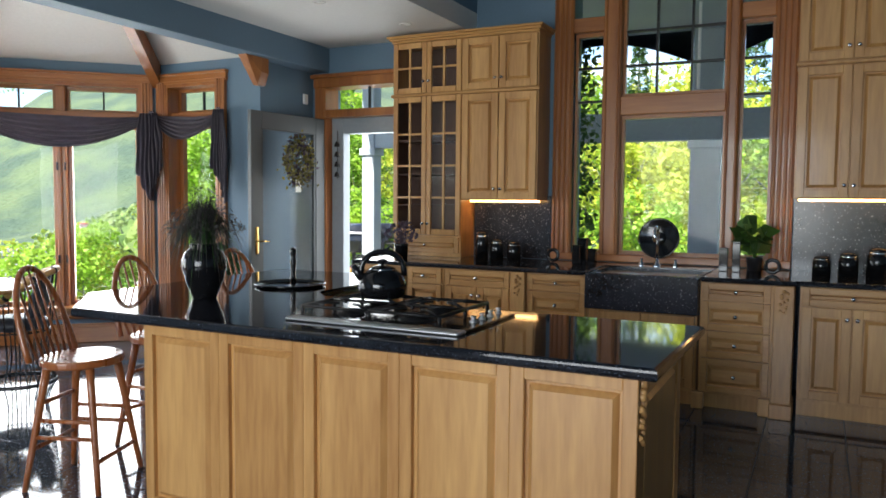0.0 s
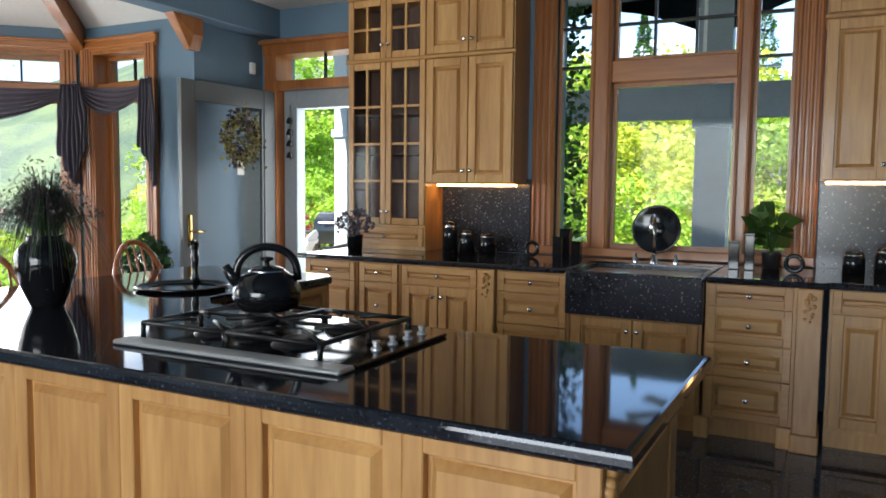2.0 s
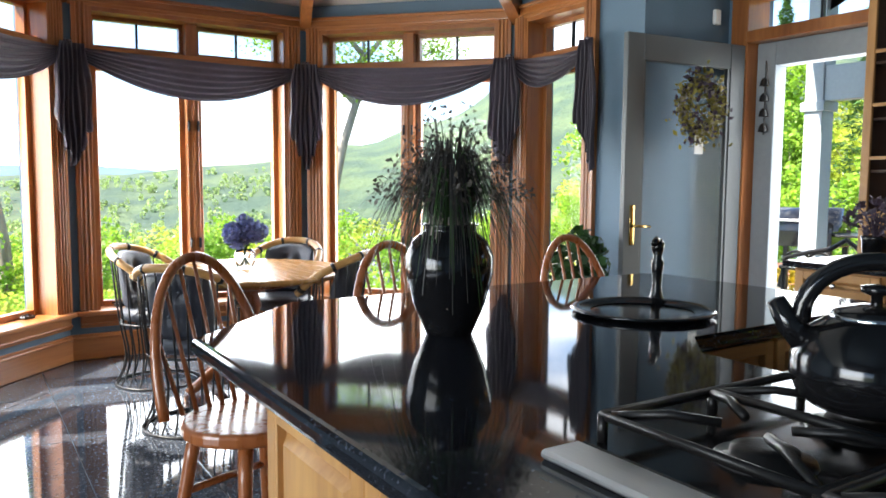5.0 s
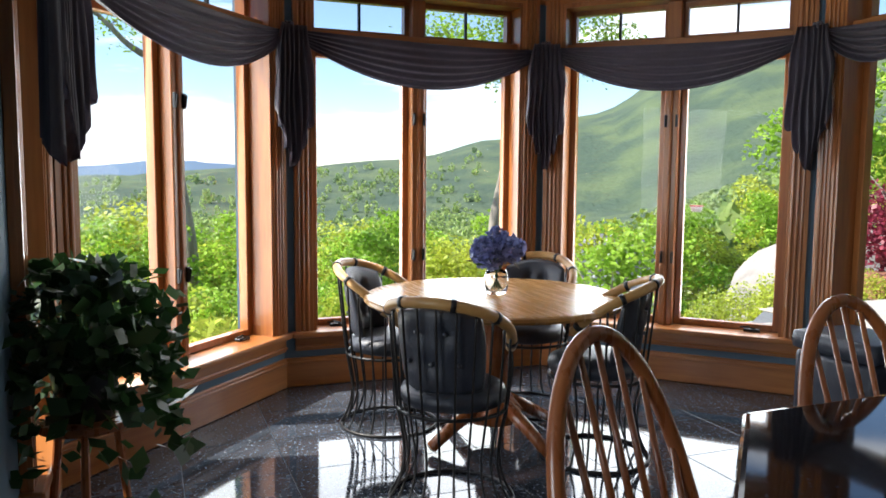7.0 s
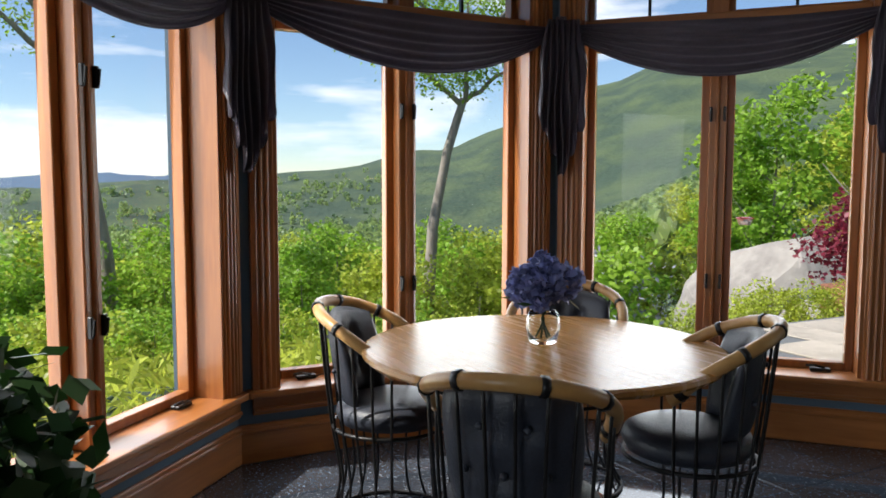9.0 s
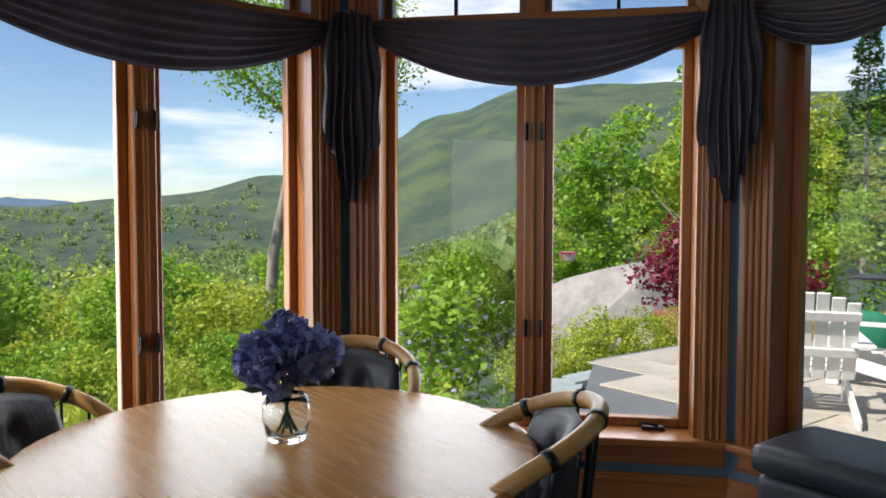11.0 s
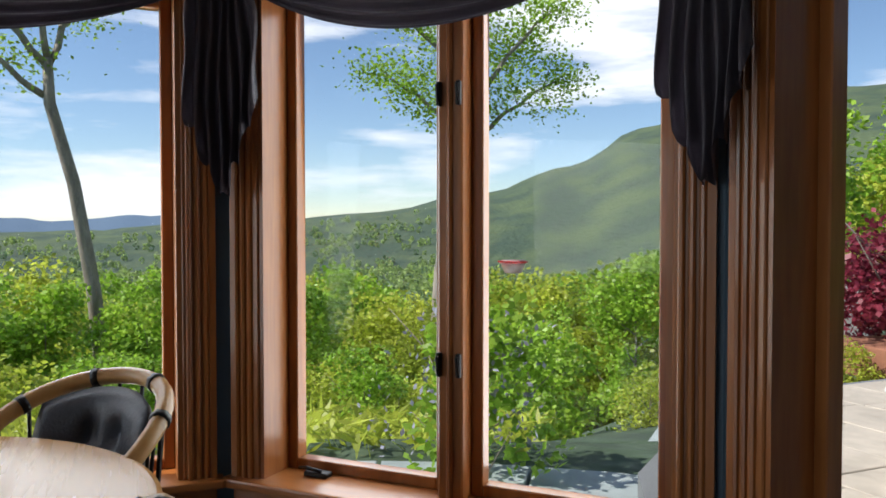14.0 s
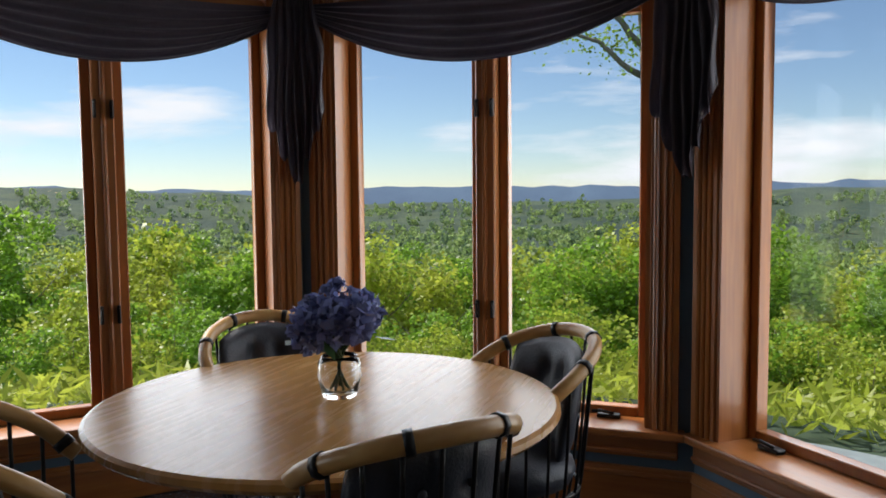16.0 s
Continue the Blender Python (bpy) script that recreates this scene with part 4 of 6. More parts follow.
for k in range(4):
    a = k * math.pi / 2 + 0.3
    bm = B()
    tube(bm, [(0.08 * math.cos(a), 0.08 * math.sin(a), 0.2), (0.25 * math.cos(a), 0.25 * math.sin(a), 0.12), (0.4 * math.cos(a), 0.4 * math.sin(a), 0.035)], 0.04, 8, r2=0.028)
    part("leg", bm, STOOLWOOD, table, "", True)


def cushion(bm, rx, ry, h, n=28, tuft=0.0):
    prof = [(0, -h), (0.7, -h), (0.93, -h * 0.7), (1.0, 0), (0.95, h * 0.6), (0.8, h * 0.95), (0.45, h * 1.1), (0, h * 1.1)]
    turned(bm, prof, n)
    for v in bm.verts:
        v.co.x *= rx
        v.co.y *= ry
    return bm


def wire_chair(m):
    """Barrel chair: it faces +y; the bamboo rim runs from arm to arm round the back."""
    c = thing("wire_chair", "black wire barrel chair with bamboo rim and tufted dark leather cushions", "chair", m, "chairs round the dining table")
    R = 0.222

    def rim(a):  # a from -1 to 1, across the back
        q = -math.pi / 2 + a * 1.95
        back = max(0.0, math.cos(a * 1.95 * 0.83))
        z = 0.645 + 0.225 * back ** 0.75
        lean = 0.035 * back
        return Vector(((R + 0.018 + lean) * math.cos(q), (R + 0.018 + lean) * math.sin(q) * 1.02, z))
    bm = B()
    tube(bm, [rim(-1 + 2 * i / 40) for i in range(41)], 0.023, 10)
    r = part("bamboo_rim", bm, BAMBOO, c, "", True)
    for a in (-0.93, -0.55, -0.2, 0.2, 0.55, 0.93):
        bm = B()
        tube(bm, [rim(a - 0.018), rim(a), rim(a + 0.018)], 0.027, 8)
        part("leather_tie", bm, IRON, r, "black tie round the rim", True)
    wires = 14
    for i in range(wires):
        a = -0.97 + 1.94 * i / (wires - 1)
        p = rim(a)
        q = math.atan2(p.y, p.x)
        pts = [p, Vector((0.236 * math.cos(q), 0.236 * math.sin(q), 0.45)), Vector((0.2 * math.cos(q), 0.2 * math.sin(q), 0.22)), Vector((0.215 * math.cos(q), 0.215 * math.sin(q), 0.1)), Vector((0.26 * math.cos(q), 0.26 * math.sin(q), 0.008))]
        bm = B()
        fine = []
        for s in range(len(pts) - 1):
            p0, p1, p2, p3 = pts[max(0, s - 1)], pts[s], pts[s + 1], pts[min(len(pts) - 1, s + 2)]
            for e in range(4):
                u = e / 4
                fine.append(0.5 * (2 * p1 + (p2 - p0) * u + (2 * p0 - 5 * p1 + 4 * p2 - p3) * u * u + (3 * p1 - p0 - 3 * p2 + p3) * u ** 3))
        tube(bm, fine + [pts[-1]], 0.0055, 6)
        part("wire", bm, IRON, c, "", True)
    for rr, z in ((0.26, 0.008), (0.226, 0.40)):
        bm = B()
        tube(bm, [(rr * math.cos(k * math.pi / 18), rr * math.sin(k * math.pi / 18), z) for k in range(36)], 0.008, 6, True)
        part("ring", bm, IRON, c, "", True)
    bm = B()
    cushion(bm, 0.225, 0.225, 0.05)
    part("seat_cushion", bm, LEATHER, c, "dark leather seat cushion", True, Matrix.Translation((0, 0.01, 0.455)))
    bm = B()  # tufted back cushion, bent round the back
    n, k = 28, 18
    rows = {}
    tufts = [(-0.45, 0.35), (0, 0.35), (0.45, 0.35), (-0.25, 0.7), (0.25, 0.7)]
    for side in (0, 1):
        for i in range(n + 1):
            for j in range(k + 1):
                a, b = -1 + 2 * i / n, j / k
                edge = max(0.0, (1 - a ** 4)) ** 0.5 * max(0.0, 1 - (2 * b - 1) ** 4) ** 0.5
                q = -math.pi / 2 + a * 1.15 * (1 - 0.22 * b * b)
                dent = sum(0.03 * math.exp(-(((a - x) / 0.13) ** 2 + ((b - z) / 0.1) ** 2)) for x, z in tufts)
                puff = 0.045 * edge - dent * edge
                rad = R - 0.012 + 0.05 * b - 0.03 + (puff * 0.55 if side else -puff)
                rows[side, i, j] = bm.verts.new((rad * math.cos(q), rad * math.sin(q), 0.49 + 0.36 * b * (1 - 0.12 * a * a)))
    for side in (0, 1):
        for i in range(n):
            for j in range(k):
                f = (rows[side, i, j], rows[side, i + 1, j], rows[side, i + 1, j + 1], rows[side, i, j + 1])
                bm.faces.new(f if side else f[::-1])
    bmesh.ops.remove_doubles(bm, verts=bm.verts, dist=0.0006)
    bk = part("back_cushion", bm, LEATHER, c, "tufted dark leather back cushion", True)
    for x, z in tufts:
        bm = B()
        q = -math.pi / 2 + x * 1.15 * (1 - 0.22 * z * z)
        rad = R + 0.05 * z - 0.02
        bmesh.ops.create_icosphere(bm, subdivisions=1, radius=0.012, matrix=Matrix.Translation((rad * math.cos(q), rad * math.sin(q), 0.49 + 0.36 * z)))
        part("button", bm, LEATHER, bk, "", True)
    return c


chair_poses = []
for k, (ang, rad, twist) in enumerate(((136, 0.60, 0), (226, 0.60, 4), (322, 0.76, -6), (44, 0.53, 8))):
    a = radians(ang)
    chair_poses.append(Matrix.Translation((TC[0] + rad * math.cos(a), TC[1] + rad * math.sin(a), 0)) @ Matrix.Rotation(a + math.pi / 2 + radians(twist), 4, "Z"))
first = wire_chair(chair_poses[0])
for m in chair_poses[1:]:
    copy_thing(first, m)


# ---- bar stools ----
def bar_stool(m):
    """Windsor bar stool: it faces +y."""
    s = thing("bar_stool", "reddish oak windsor bar stool with hooped spindle back", "stool", m, "bar stools at the island")
    bm = B()
    slab(bm, [(0.2 * math.cos(2 * math.pi * k / 28) * (1 + 0.06 * math.cos(4 * math.pi * k / 28)), 0.195 * math.sin(2 * math.pi * k / 28)) for k in range(28)], 0.60, 0.64, 0.012)
    part("seat", bm, STOOLWOOD, s)
    feet = {}
    for x in (-1, 1):
        for y in (-1, 1):
            top, bot = Vector((0.12 * x, 0.11 * y, 0.605)), Vector((0.2 * x, 0.19 * y, 0))
            feet[x, y] = (top, bot)
            bm = B()
            tube(bm, [top.lerp(bot, k / 6) for k in range(7)], 0.021, 10, r2=0.014)
            part("leg", bm, STOOLWOOD, s, "", True)
    for (p, q, hs) in (((-1, -1), (1, -1), (0.2, 0.42)), ((-1, 1), (1, 1), (0.15,)), ((-1, -1), (-1, 1), (0.26, 0.34)), ((1, -1), (1, 1), (0.26, 0.34))):
        for h in hs:
            f = 1 - h / 0.605
            bm = B()
            tube(bm, [feet[p][0].lerp(feet[p][1], f), feet[q][0].lerp(feet[q][1], f)], 0.011, 8)
            part("stretcher", bm, STOOLWOOD, s, "", True)

    def hoop(a):
        q = math.pi * a
        return Vector((0.19 * math.cos(q), -0.155 - 0.13 * math.sin(q) ** 0.8, 0.63 + 0.44 * math.sin(q) ** 0.85))
    bm = B()
    tube(bm, [hoop(i / 40) for i in range(41)], 0.0155, 10)
    part("hoop", bm, STOOLWOOD, s, "", True)
    for k in range(7):
        x = -0.135 + 0.045 * k
        best = min((hoop(i / 80) for i in range(81)), key=lambda p: abs(p.x - x * 1.22) + (0 if p.z > 0.8 else 5))
        bm = B()
        tube(bm, [(x, -0.15, 0.635), best], 0.0075, 8, r2=0.006)
        part("spindle", bm, STOOLWOOD, s, "", True)
    return s


st = bar_stool(Matrix.Translation((-2.56, 3.02, 0)) @ Matrix.Rotation(radians(-70), 4, "Z"))
copy_thing(st, Matrix.Translation((-2.68, 3.68, 0)) @ Matrix.Rotation(radians(-88), 4, "Z"))
copy_thing(st, Matrix.Translation((-2.64, 4.50, 0)) @ Matrix.Rotation(radians(-92), 4, "Z"))

# ---- gas hob and kettle ----
HX0, HX1, HY0, HY1, HZ = -1.27, -0.46, 2.99, 3.59, 0.921
hob = thing("gas_hob", "black glass gas hob with cast-iron grates and steel strip", "hob")
bm = B()
box(bm, HX0, HY0 + 0.075, HZ, HX1, HY1, HZ + 0.012, 0.004)
part("glass_plate", bm, BLACK, hob)
bm = B()
box(bm, HX0, HY0, HZ, HX1, HY0 + 0.073, HZ + 0.014, 0.005)
part("steel_strip", bm, STEEL, hob, "brushed steel front strip")
for bx, by, r in ((-1.08, 3.22, 0.05), (-1.08, 3.46, 0.06), (-0.76, 3.22, 0.06), (-0.76, 3.46, 0.05)):
    bm = B()
    turned(bm, [(r * 1.35, HZ + 0.012), (r * 1.3, HZ + 0.018), (r * 0.9, HZ + 0.02), (r * 0.88, HZ + 0.03), (r * 0.5, HZ + 0.034), (0, HZ + 0.034)], 24, (bx, by, 0))
    part("burner", bm, IRON, hob, "", True)
for x0, x1 in ((-1.25, -0.925), (-0.915, -0.59)):
    bm = B()
    zt = HZ + 0.05
    y0, y1 = HY0 + 0.1, HY1 - 0.02
    tube(bm, [(x0, y0, zt), (x1, y0, zt), (x1, y1, zt), (x0, y1, zt)], 0.008, 6, True)
    xm, ym = (x0 + x1) / 2, (y0 + y1) / 2
    tube(bm, [(x0, ym, zt), (x1, ym, zt)], 0.008, 6)
    for yy in (y0, ym):
        cy = (yy + (ym if yy == y0 else y1)) / 2
        for dx, dy in ((-1, -1), (1, -1), (-1, 1), (1, 1)):
            tube(bm, [(xm + dx * 0.155, cy + dy * 0.11, zt), (xm + dx * 0.09, cy + dy * 0.065, zt + 0.012), (xm + dx * 0.035, cy + dy * 0.025, zt + 0.008)], 0.007, 6)
    for cx in (x0, x1):
        for cy in (y0, ym, y1):
            tube(bm, [(cx, cy, HZ + 0.012), (cx, cy, zt)], 0.008, 6)
    part("grate", bm, IRON, hob, "", True)
for k in range(4):
    bm = B()
    turned(bm, [(0.016, HZ + 0.012), (0.015, HZ + 0.018), (0.009, HZ + 0.021), (0.009, HZ + 0.03), (0.013, HZ + 0.033), (0.011, HZ + 0.038), (0, HZ + 0.038)], 16, (-0.52, 3.26 + 0.09 * k, 0))
    part("knob", bm, STEEL, hob, "small steel control knob", True)

kt = thing("kettle", "shiny black enamel whistling kettle on the hob", "kettle", Matrix.Translation((-1.06, 3.44, HZ + 0.058)) @ Matrix.Rotation(radians(38), 4, "Z"))
bm = B()
turned(bm, [(0, 0), (0.082, 0), (0.1, 0.012), (0.113, 0.045), (0.111, 0.075), (0.093, 0.108), (0.066, 0.128), (0.055, 0.132)], 40)
part("body", bm, BLACK, kt, "", True)
bm = B()
turned(bm, [(0.058, 0.131), (0.058, 0.137), (0.05, 0.142), (0.02, 0.15), (0, 0.151)], 32)
lid = part("lid", bm, BLACK, kt, "", True)
bm = B()
turned(bm, [(0.008, 0.15), (0.008, 0.162), (0.022, 0.168), (0.022, 0.176), (0, 0.18)], 20)
part("lid_knob", bm, BLACK, lid, "", True)
bm = B()
turned(bm, [(0.06, 0.1295), (0.061, 0.134), (0.058, 0.135)], 32)
part("rim_band", bm, CHROME, kt, "thin chrome rim", True)
bm = B()
tube(bm, [(-0.085, 0, 0.085), (-0.115, 0, 0.115), (-0.135, 0, 0.15)], 0.024, 12, r2=0.014)
part("spout", bm, BLACK, kt, "", True)
bm = B()
tube(bm, [(-0.1 + 0.0, 0, 0.12)] + [(0.098 * -math.cos(q), 0, 0.13 + 0.082 * math.sin(q)) for q in [math.pi * k / 16 for k in range(17)]] + [(0.1, 0, 0.1)], 0.014, 10)
part("handle", bm, BLACK, kt, "", True)

# ---- prep sink and pump tap in the island wing ----
bm = B()
turned(bm, [(0, 0.924), (0.16, 0.924), (0.185, 0.9215), (0.205, 0.928), (0.21, 0.934), (0.2, 0.938), (0.185, 0.932), (0.15, 0.926)], 40, (-2.04, 4.02, 0))
tagged(part("prep_sink", bm, BLACK, smooth=True), "round black enamel prep sink rim in the island top", "sink")
tap = thing("prep_tap", "black prep tap standing on the island", "tap", Matrix.Translation((-2.21, 4.27, 0.921)))
bm = B()
turned(bm, [(0.024, 0), (0.022, 0.01), (0.015, 0.04), (0.018, 0.09), (0.022, 0.12), (0.014, 0.14), (0.02, 0.165), (0.022, 0.185), (0.012, 0.2), (0, 0.205)], 20)
part("column", bm, BLACK, tap, "", True)
bm = B()
tube(bm, [(0, 0, 0.18), (0.03, -0.04, 0.2), (0.055, -0.08, 0.19)], 0.011, 8)
part("spout", bm, BLACK, tap, "", True)


# ---- vase with dry grasses on the island ----
rng = np.random.default_rng(5)
vase = thing("tall_vase", "glossy black urn vase with dried drooping grasses", "vase", Matrix.Translation((-2.07, 3.36, 0.921)) @ Matrix.Scale(1.1, 4))
bm = B()
turned(bm, [(0, 0), (0.052, 0), (0.055, 0.006), (0.082, 0.07), (0.1, 0.14), (0.1, 0.18), (0.085, 0.215), (0.062, 0.232), (0.06, 0.245), (0.068, 0.252), (0.058, 0.25), (0.05, 0.235), (0, 0.22)], 40)
part("urn", bm, BLACK, vase, "", True)


def strands(n, base_z, spread, height, droop, width, rng, lean=1.0):
    """Thin bent blades that rise and fall over, as flat folded strips."""
    vs, fs = [], []
    for _ in range(n):
        a, q = rng.uniform(0, 2 * math.pi), rng.uniform(0.15, 1) ** 0.7
        d = np.array([math.cos(a), math.sin(a), 0])
        side = np.array([-math.sin(a), math.cos(a), 0]) * width * rng.uniform(0.5, 1.2)
        h, o, dr = height * rng.uniform(0.55, 1.05) * (1 - 0.35 * q), spread * q * rng.uniform(0.6, 1.1), droop * q * rng.uniform(0.4, 1.3)
        k = 8
        s = len(vs)
        for i in range(k + 1):
            b = i / k
            p = d * (0.02 + o * b ** 1.1) + np.array([0, 0, base_z + h * math.sin(min(1, b * 1.5) * math.pi / 2) - dr * max(0, b - 0.4) ** 1.6 * 2])
            w = side * (1 - 0.8 * b)
            vs += [tuple(p - w), tuple(p + w)]
        for i in range(k):
            fs.append((s + 2 * i, s + 2 * i + 1, s + 2 * i + 3, s + 2 * i + 2))
    return vs, fs


v, f = strands(520, 0.22, 0.23, 0.3, 0.28, 0.0028, rng)
tagged(shift(v, f, None, "grass_blades", GRASSLEAF, vase), "dark dried grass blades", kind="stuff")
v, f = strands(220, 0.22, 0.24, 0.24, 0.28, 0.0026, rng)
tagged(shift(v, f, None, "green_blades", IVY, vase), "drooping green blades", kind="stuff")
v, f = strands(46, 0.24, 0.1, 0.07, 0.3, 0.004, rng)
tagged(shift(v, f, None, "hanging_tassels", mat("pale_dried_tassel", (0.3, 0.25, 0.22), 0.8), vase), "pale hanging seed tassels", kind="stuff")
pts = []
for _ in range(900):
    a, q = rng.uniform(0, 6.28), rng.uniform(0.2, 1)
    pts.append((0.19 * q * math.cos(a), 0.19 * q * math.sin(a), 0.3 + 0.26 * rng.uniform(0, 1) * (1.1 - q)))
v, f = leaf_cloud(pts, 0.014, rng)
tagged(shift(v, f, None, "seed_heads", GRASSLEAF, vase), kind="stuff")

# ---- hydrangeas on the dining table ----
hy = thing("flower_vase", "blue hydrangea bunch in a clear cut-glass vase", "flower vase", Matrix.Translation((TC[0] - 0.02, TC[1] + 0.02, 0.751)) @ Matrix.Scale(1.15, 4))
bm = B()
turned(bm, [(0, 0), (0.042, 0), (0.046, 0.006), (0.056, 0.05), (0.054, 0.085), (0.045, 0.105), (0.041, 0.105), (0.05, 0.083), (0.052, 0.05), (0.042, 0.012), (0, 0.01)], 16)
part("glass_vase", bm, VASEGLASS, hy, "", True).visible_shadow = False
for k in range(7):
    bm = B()
    a = k * 0.9
    tube(bm, [(0.025 * math.cos(a), 0.025 * math.sin(a), 0.013), (-0.01 * math.cos(a), -0.01 * math.sin(a), 0.09), (0.05 * math.cos(a + 1), 0.05 * math.sin(a + 1), 0.17)], 0.004, 6)
    part("stem", bm, IVY, hy)
heads = [(0, 0, 0.235), (0.065, 0.02, 0.2), (-0.06, 0.035, 0.205), (0.01, -0.065, 0.2), (-0.035, -0.05, 0.19), (0.04, 0.06, 0.2), (-0.075, -0.03, 0.165), (0.05, -0.05, 0.175)]
for h in heads:
    d = rng.normal(size=(170, 3))
    d /= np.linalg.norm(d, axis=1)[:, None]
    v, f = leaf_cloud(np.array(h) + d * 0.055 * rng.uniform(0.75, 1.05, (170, 1)), 0.03, rng, aspect=0.85)
    shift(v, f, None, "flower_head", PETAL, hy)
v, f = leaf_cloud([(0.12 * math.cos(a), 0.12 * math.sin(a), 0.14) for a in (0.3, 2.2, 3.9, 5.2)], 0.085, rng, flat=0.8)
shift(v, f, None, "leaves", IVY, hy)


# ---- ivy plants, wreath, counter things ----
def potted(name, label, at, pot_r, pot_h, pot_mat, leaf_mat, count, spread, height, size, stems=10, hang=0.0, seed=1, lift=0.5):
    r = np.random.default_rng(seed)
    t = thing(name, label, "potted plant", Matrix.Translation(at))
    bm = B()
    turned(bm, [(0, 0), (pot_r * 0.8, 0), (pot_r * 0.95, pot_h * 0.9), (pot_r, pot_h), (pot_r * 0.9, pot_h), (pot_r * 0.85, pot_h * 0.85), (0, pot_h * 0.84)], 24)
    part("pot", bm, pot_mat, t, "", True)
    for k in range(stems):
        a = 2 * math.pi * k / stems + r.uniform(-0.2, 0.2)
        q = spread * r.uniform(0.3, 0.8)
        bm = B()
        tube(bm, [(0, 0, pot_h * 0.8), (q * 0.5 * math.cos(a), q * 0.5 * math.sin(a), pot_h + height * 0.5), (q * math.cos(a), q * math.sin(a), pot_h + height * r.uniform(0.4, 0.9) - hang * 0.3)], 0.004, 5)
        part("stem", bm, leaf_mat, t)
    d = r.normal(size=(count, 3))
    d /= np.linalg.norm(d, axis=1)[:, None]
    d *= r.uniform(0.35, 1, (count, 1)) ** 0.5
    p = d * (spread, spread, height * 0.5) + (0, 0, pot_h + height * lift)
    p[:, 2] -= hang * np.maximum(0, np.hypot(p[:, 0], p[:, 1]) / spread - 0.5) * r.uniform(0, 2, count)
    v, f = leaf_cloud(p, size, r, flat=0.3, aspect=0.75)
    tagged(shift(v, f, None, "foliage", leaf_mat, t), kind="stuff")
    return t


CLAY = mat("dark_glazed_pot", (0.03, 0.028, 0.03), 0.3, scale=20)
stand = thing("plant_stand", "dark wooden plant stand below the ivy", "plant stand", Matrix.Translation((-4.40, 1.98, 0)))
bm = B()
turned(bm, [(0, 0.52), (0.15, 0.52), (0.155, 0.53), (0.15, 0.545), (0, 0.545)], 28)
part("top", bm, STOOLWOOD, stand)
for k in range(3):
    a = k * 2.1
    bm = B()
    tube(bm, [(0.1 * math.cos(a), 0.1 * math.sin(a), 0.52), (0.16 * math.cos(a), 0.16 * math.sin(a), 0)], 0.014, 8)
    part("leg", bm, STOOLWOOD, stand)
potted("ivy_plant", "trailing dark green ivy in a pot on a stand", (-4.40, 1.98, 0.547), 0.11, 0.17, CLAY, IVY, 1300, 0.34, 0.36, 0.075, 12, 0.6, 3)
potted("leafy_plant", "leafy green pot plant on the floor by the window", (-4.06, 5.62, 0.0), 0.13, 0.6, CLAY, IVY, 420, 0.2, 0.45, 0.075, 10, 0.1, 4, 0.45)
potted("purple_plant", "dusky purple foliage plant in a black pot on the worktop", (-2.50, 6.15, 0.921), 0.065, 0.13, BLACK, PURPLE, 260, 0.15, 0.2, 0.035, 8, 0.05, 6)
potted("striped_plant", "spiky striped leaf plant on the worktop", (0.30, 6.55, 0.921), 0.06, 0.1, CLAY, LEAF3, 26, 0.14, 0.3, 0.17, 8, 0.0, 7)

wr = thing("wreath", "dried yellow and green flower wreath hung on the door", "wreath", Matrix.Translation((-3.70, 6.27, 1.775)) @ Matrix.Scale(1.22, 4))
bm = B()
tube(bm, [(0, 0.125 * math.cos(k * math.pi / 12), 0.125 * math.sin(k * math.pi / 12)) for k in range(24)], 0.018, 8, True)
part("ring", bm, BARK, wr)
p = []
for _ in range(1100):
    a, q = rng.uniform(0, 6.28), rng.normal(0, 0.04)
    rr = 0.135 + q
    p.append((abs(rng.normal(0.01, 0.022)), rr * math.cos(a), rr * math.sin(a)))
v, f = leaf_cloud(p[:800], 0.032, rng)
tagged(shift(v, f, None, "dried_flowers", WREATH, wr), kind="stuff")
v, f = leaf_cloud(p[800:], 0.035, rng)
tagged(shift(v, f, None, "grey_sprigs", PURPLE, wr), kind="stuff")


def jar(x, y, r, h):
    j = thing("storage_jar", "dark glass storage jar with a metal clip lid", "jar", Matrix.Translation((x, y, 0.921)), "storage jars on the worktop")
    bm = B()
    turned(bm, [(0, 0), (r, 0), (r, h * 0.72), (r * 0.8, h * 0.8), (0, h * 0.8)], 20)
    part("body", bm, BLACK, j, "", True)
    bm = B()
    turned(bm, [(r * 0.86, h * 0.78), (r * 0.9, h * 0.82), (r * 0.86, h * 0.86), (0, h * 0.86)], 20)
    part("collar", bm, CHROME, j, "", True)
    bm = B()
    turned(bm, [(r * 0.84, h * 0.86), (r * 0.88, h * 0.92), (r * 0.6, h), (0, h)], 20)
    part("lid", bm, BLACK, j, "", True)


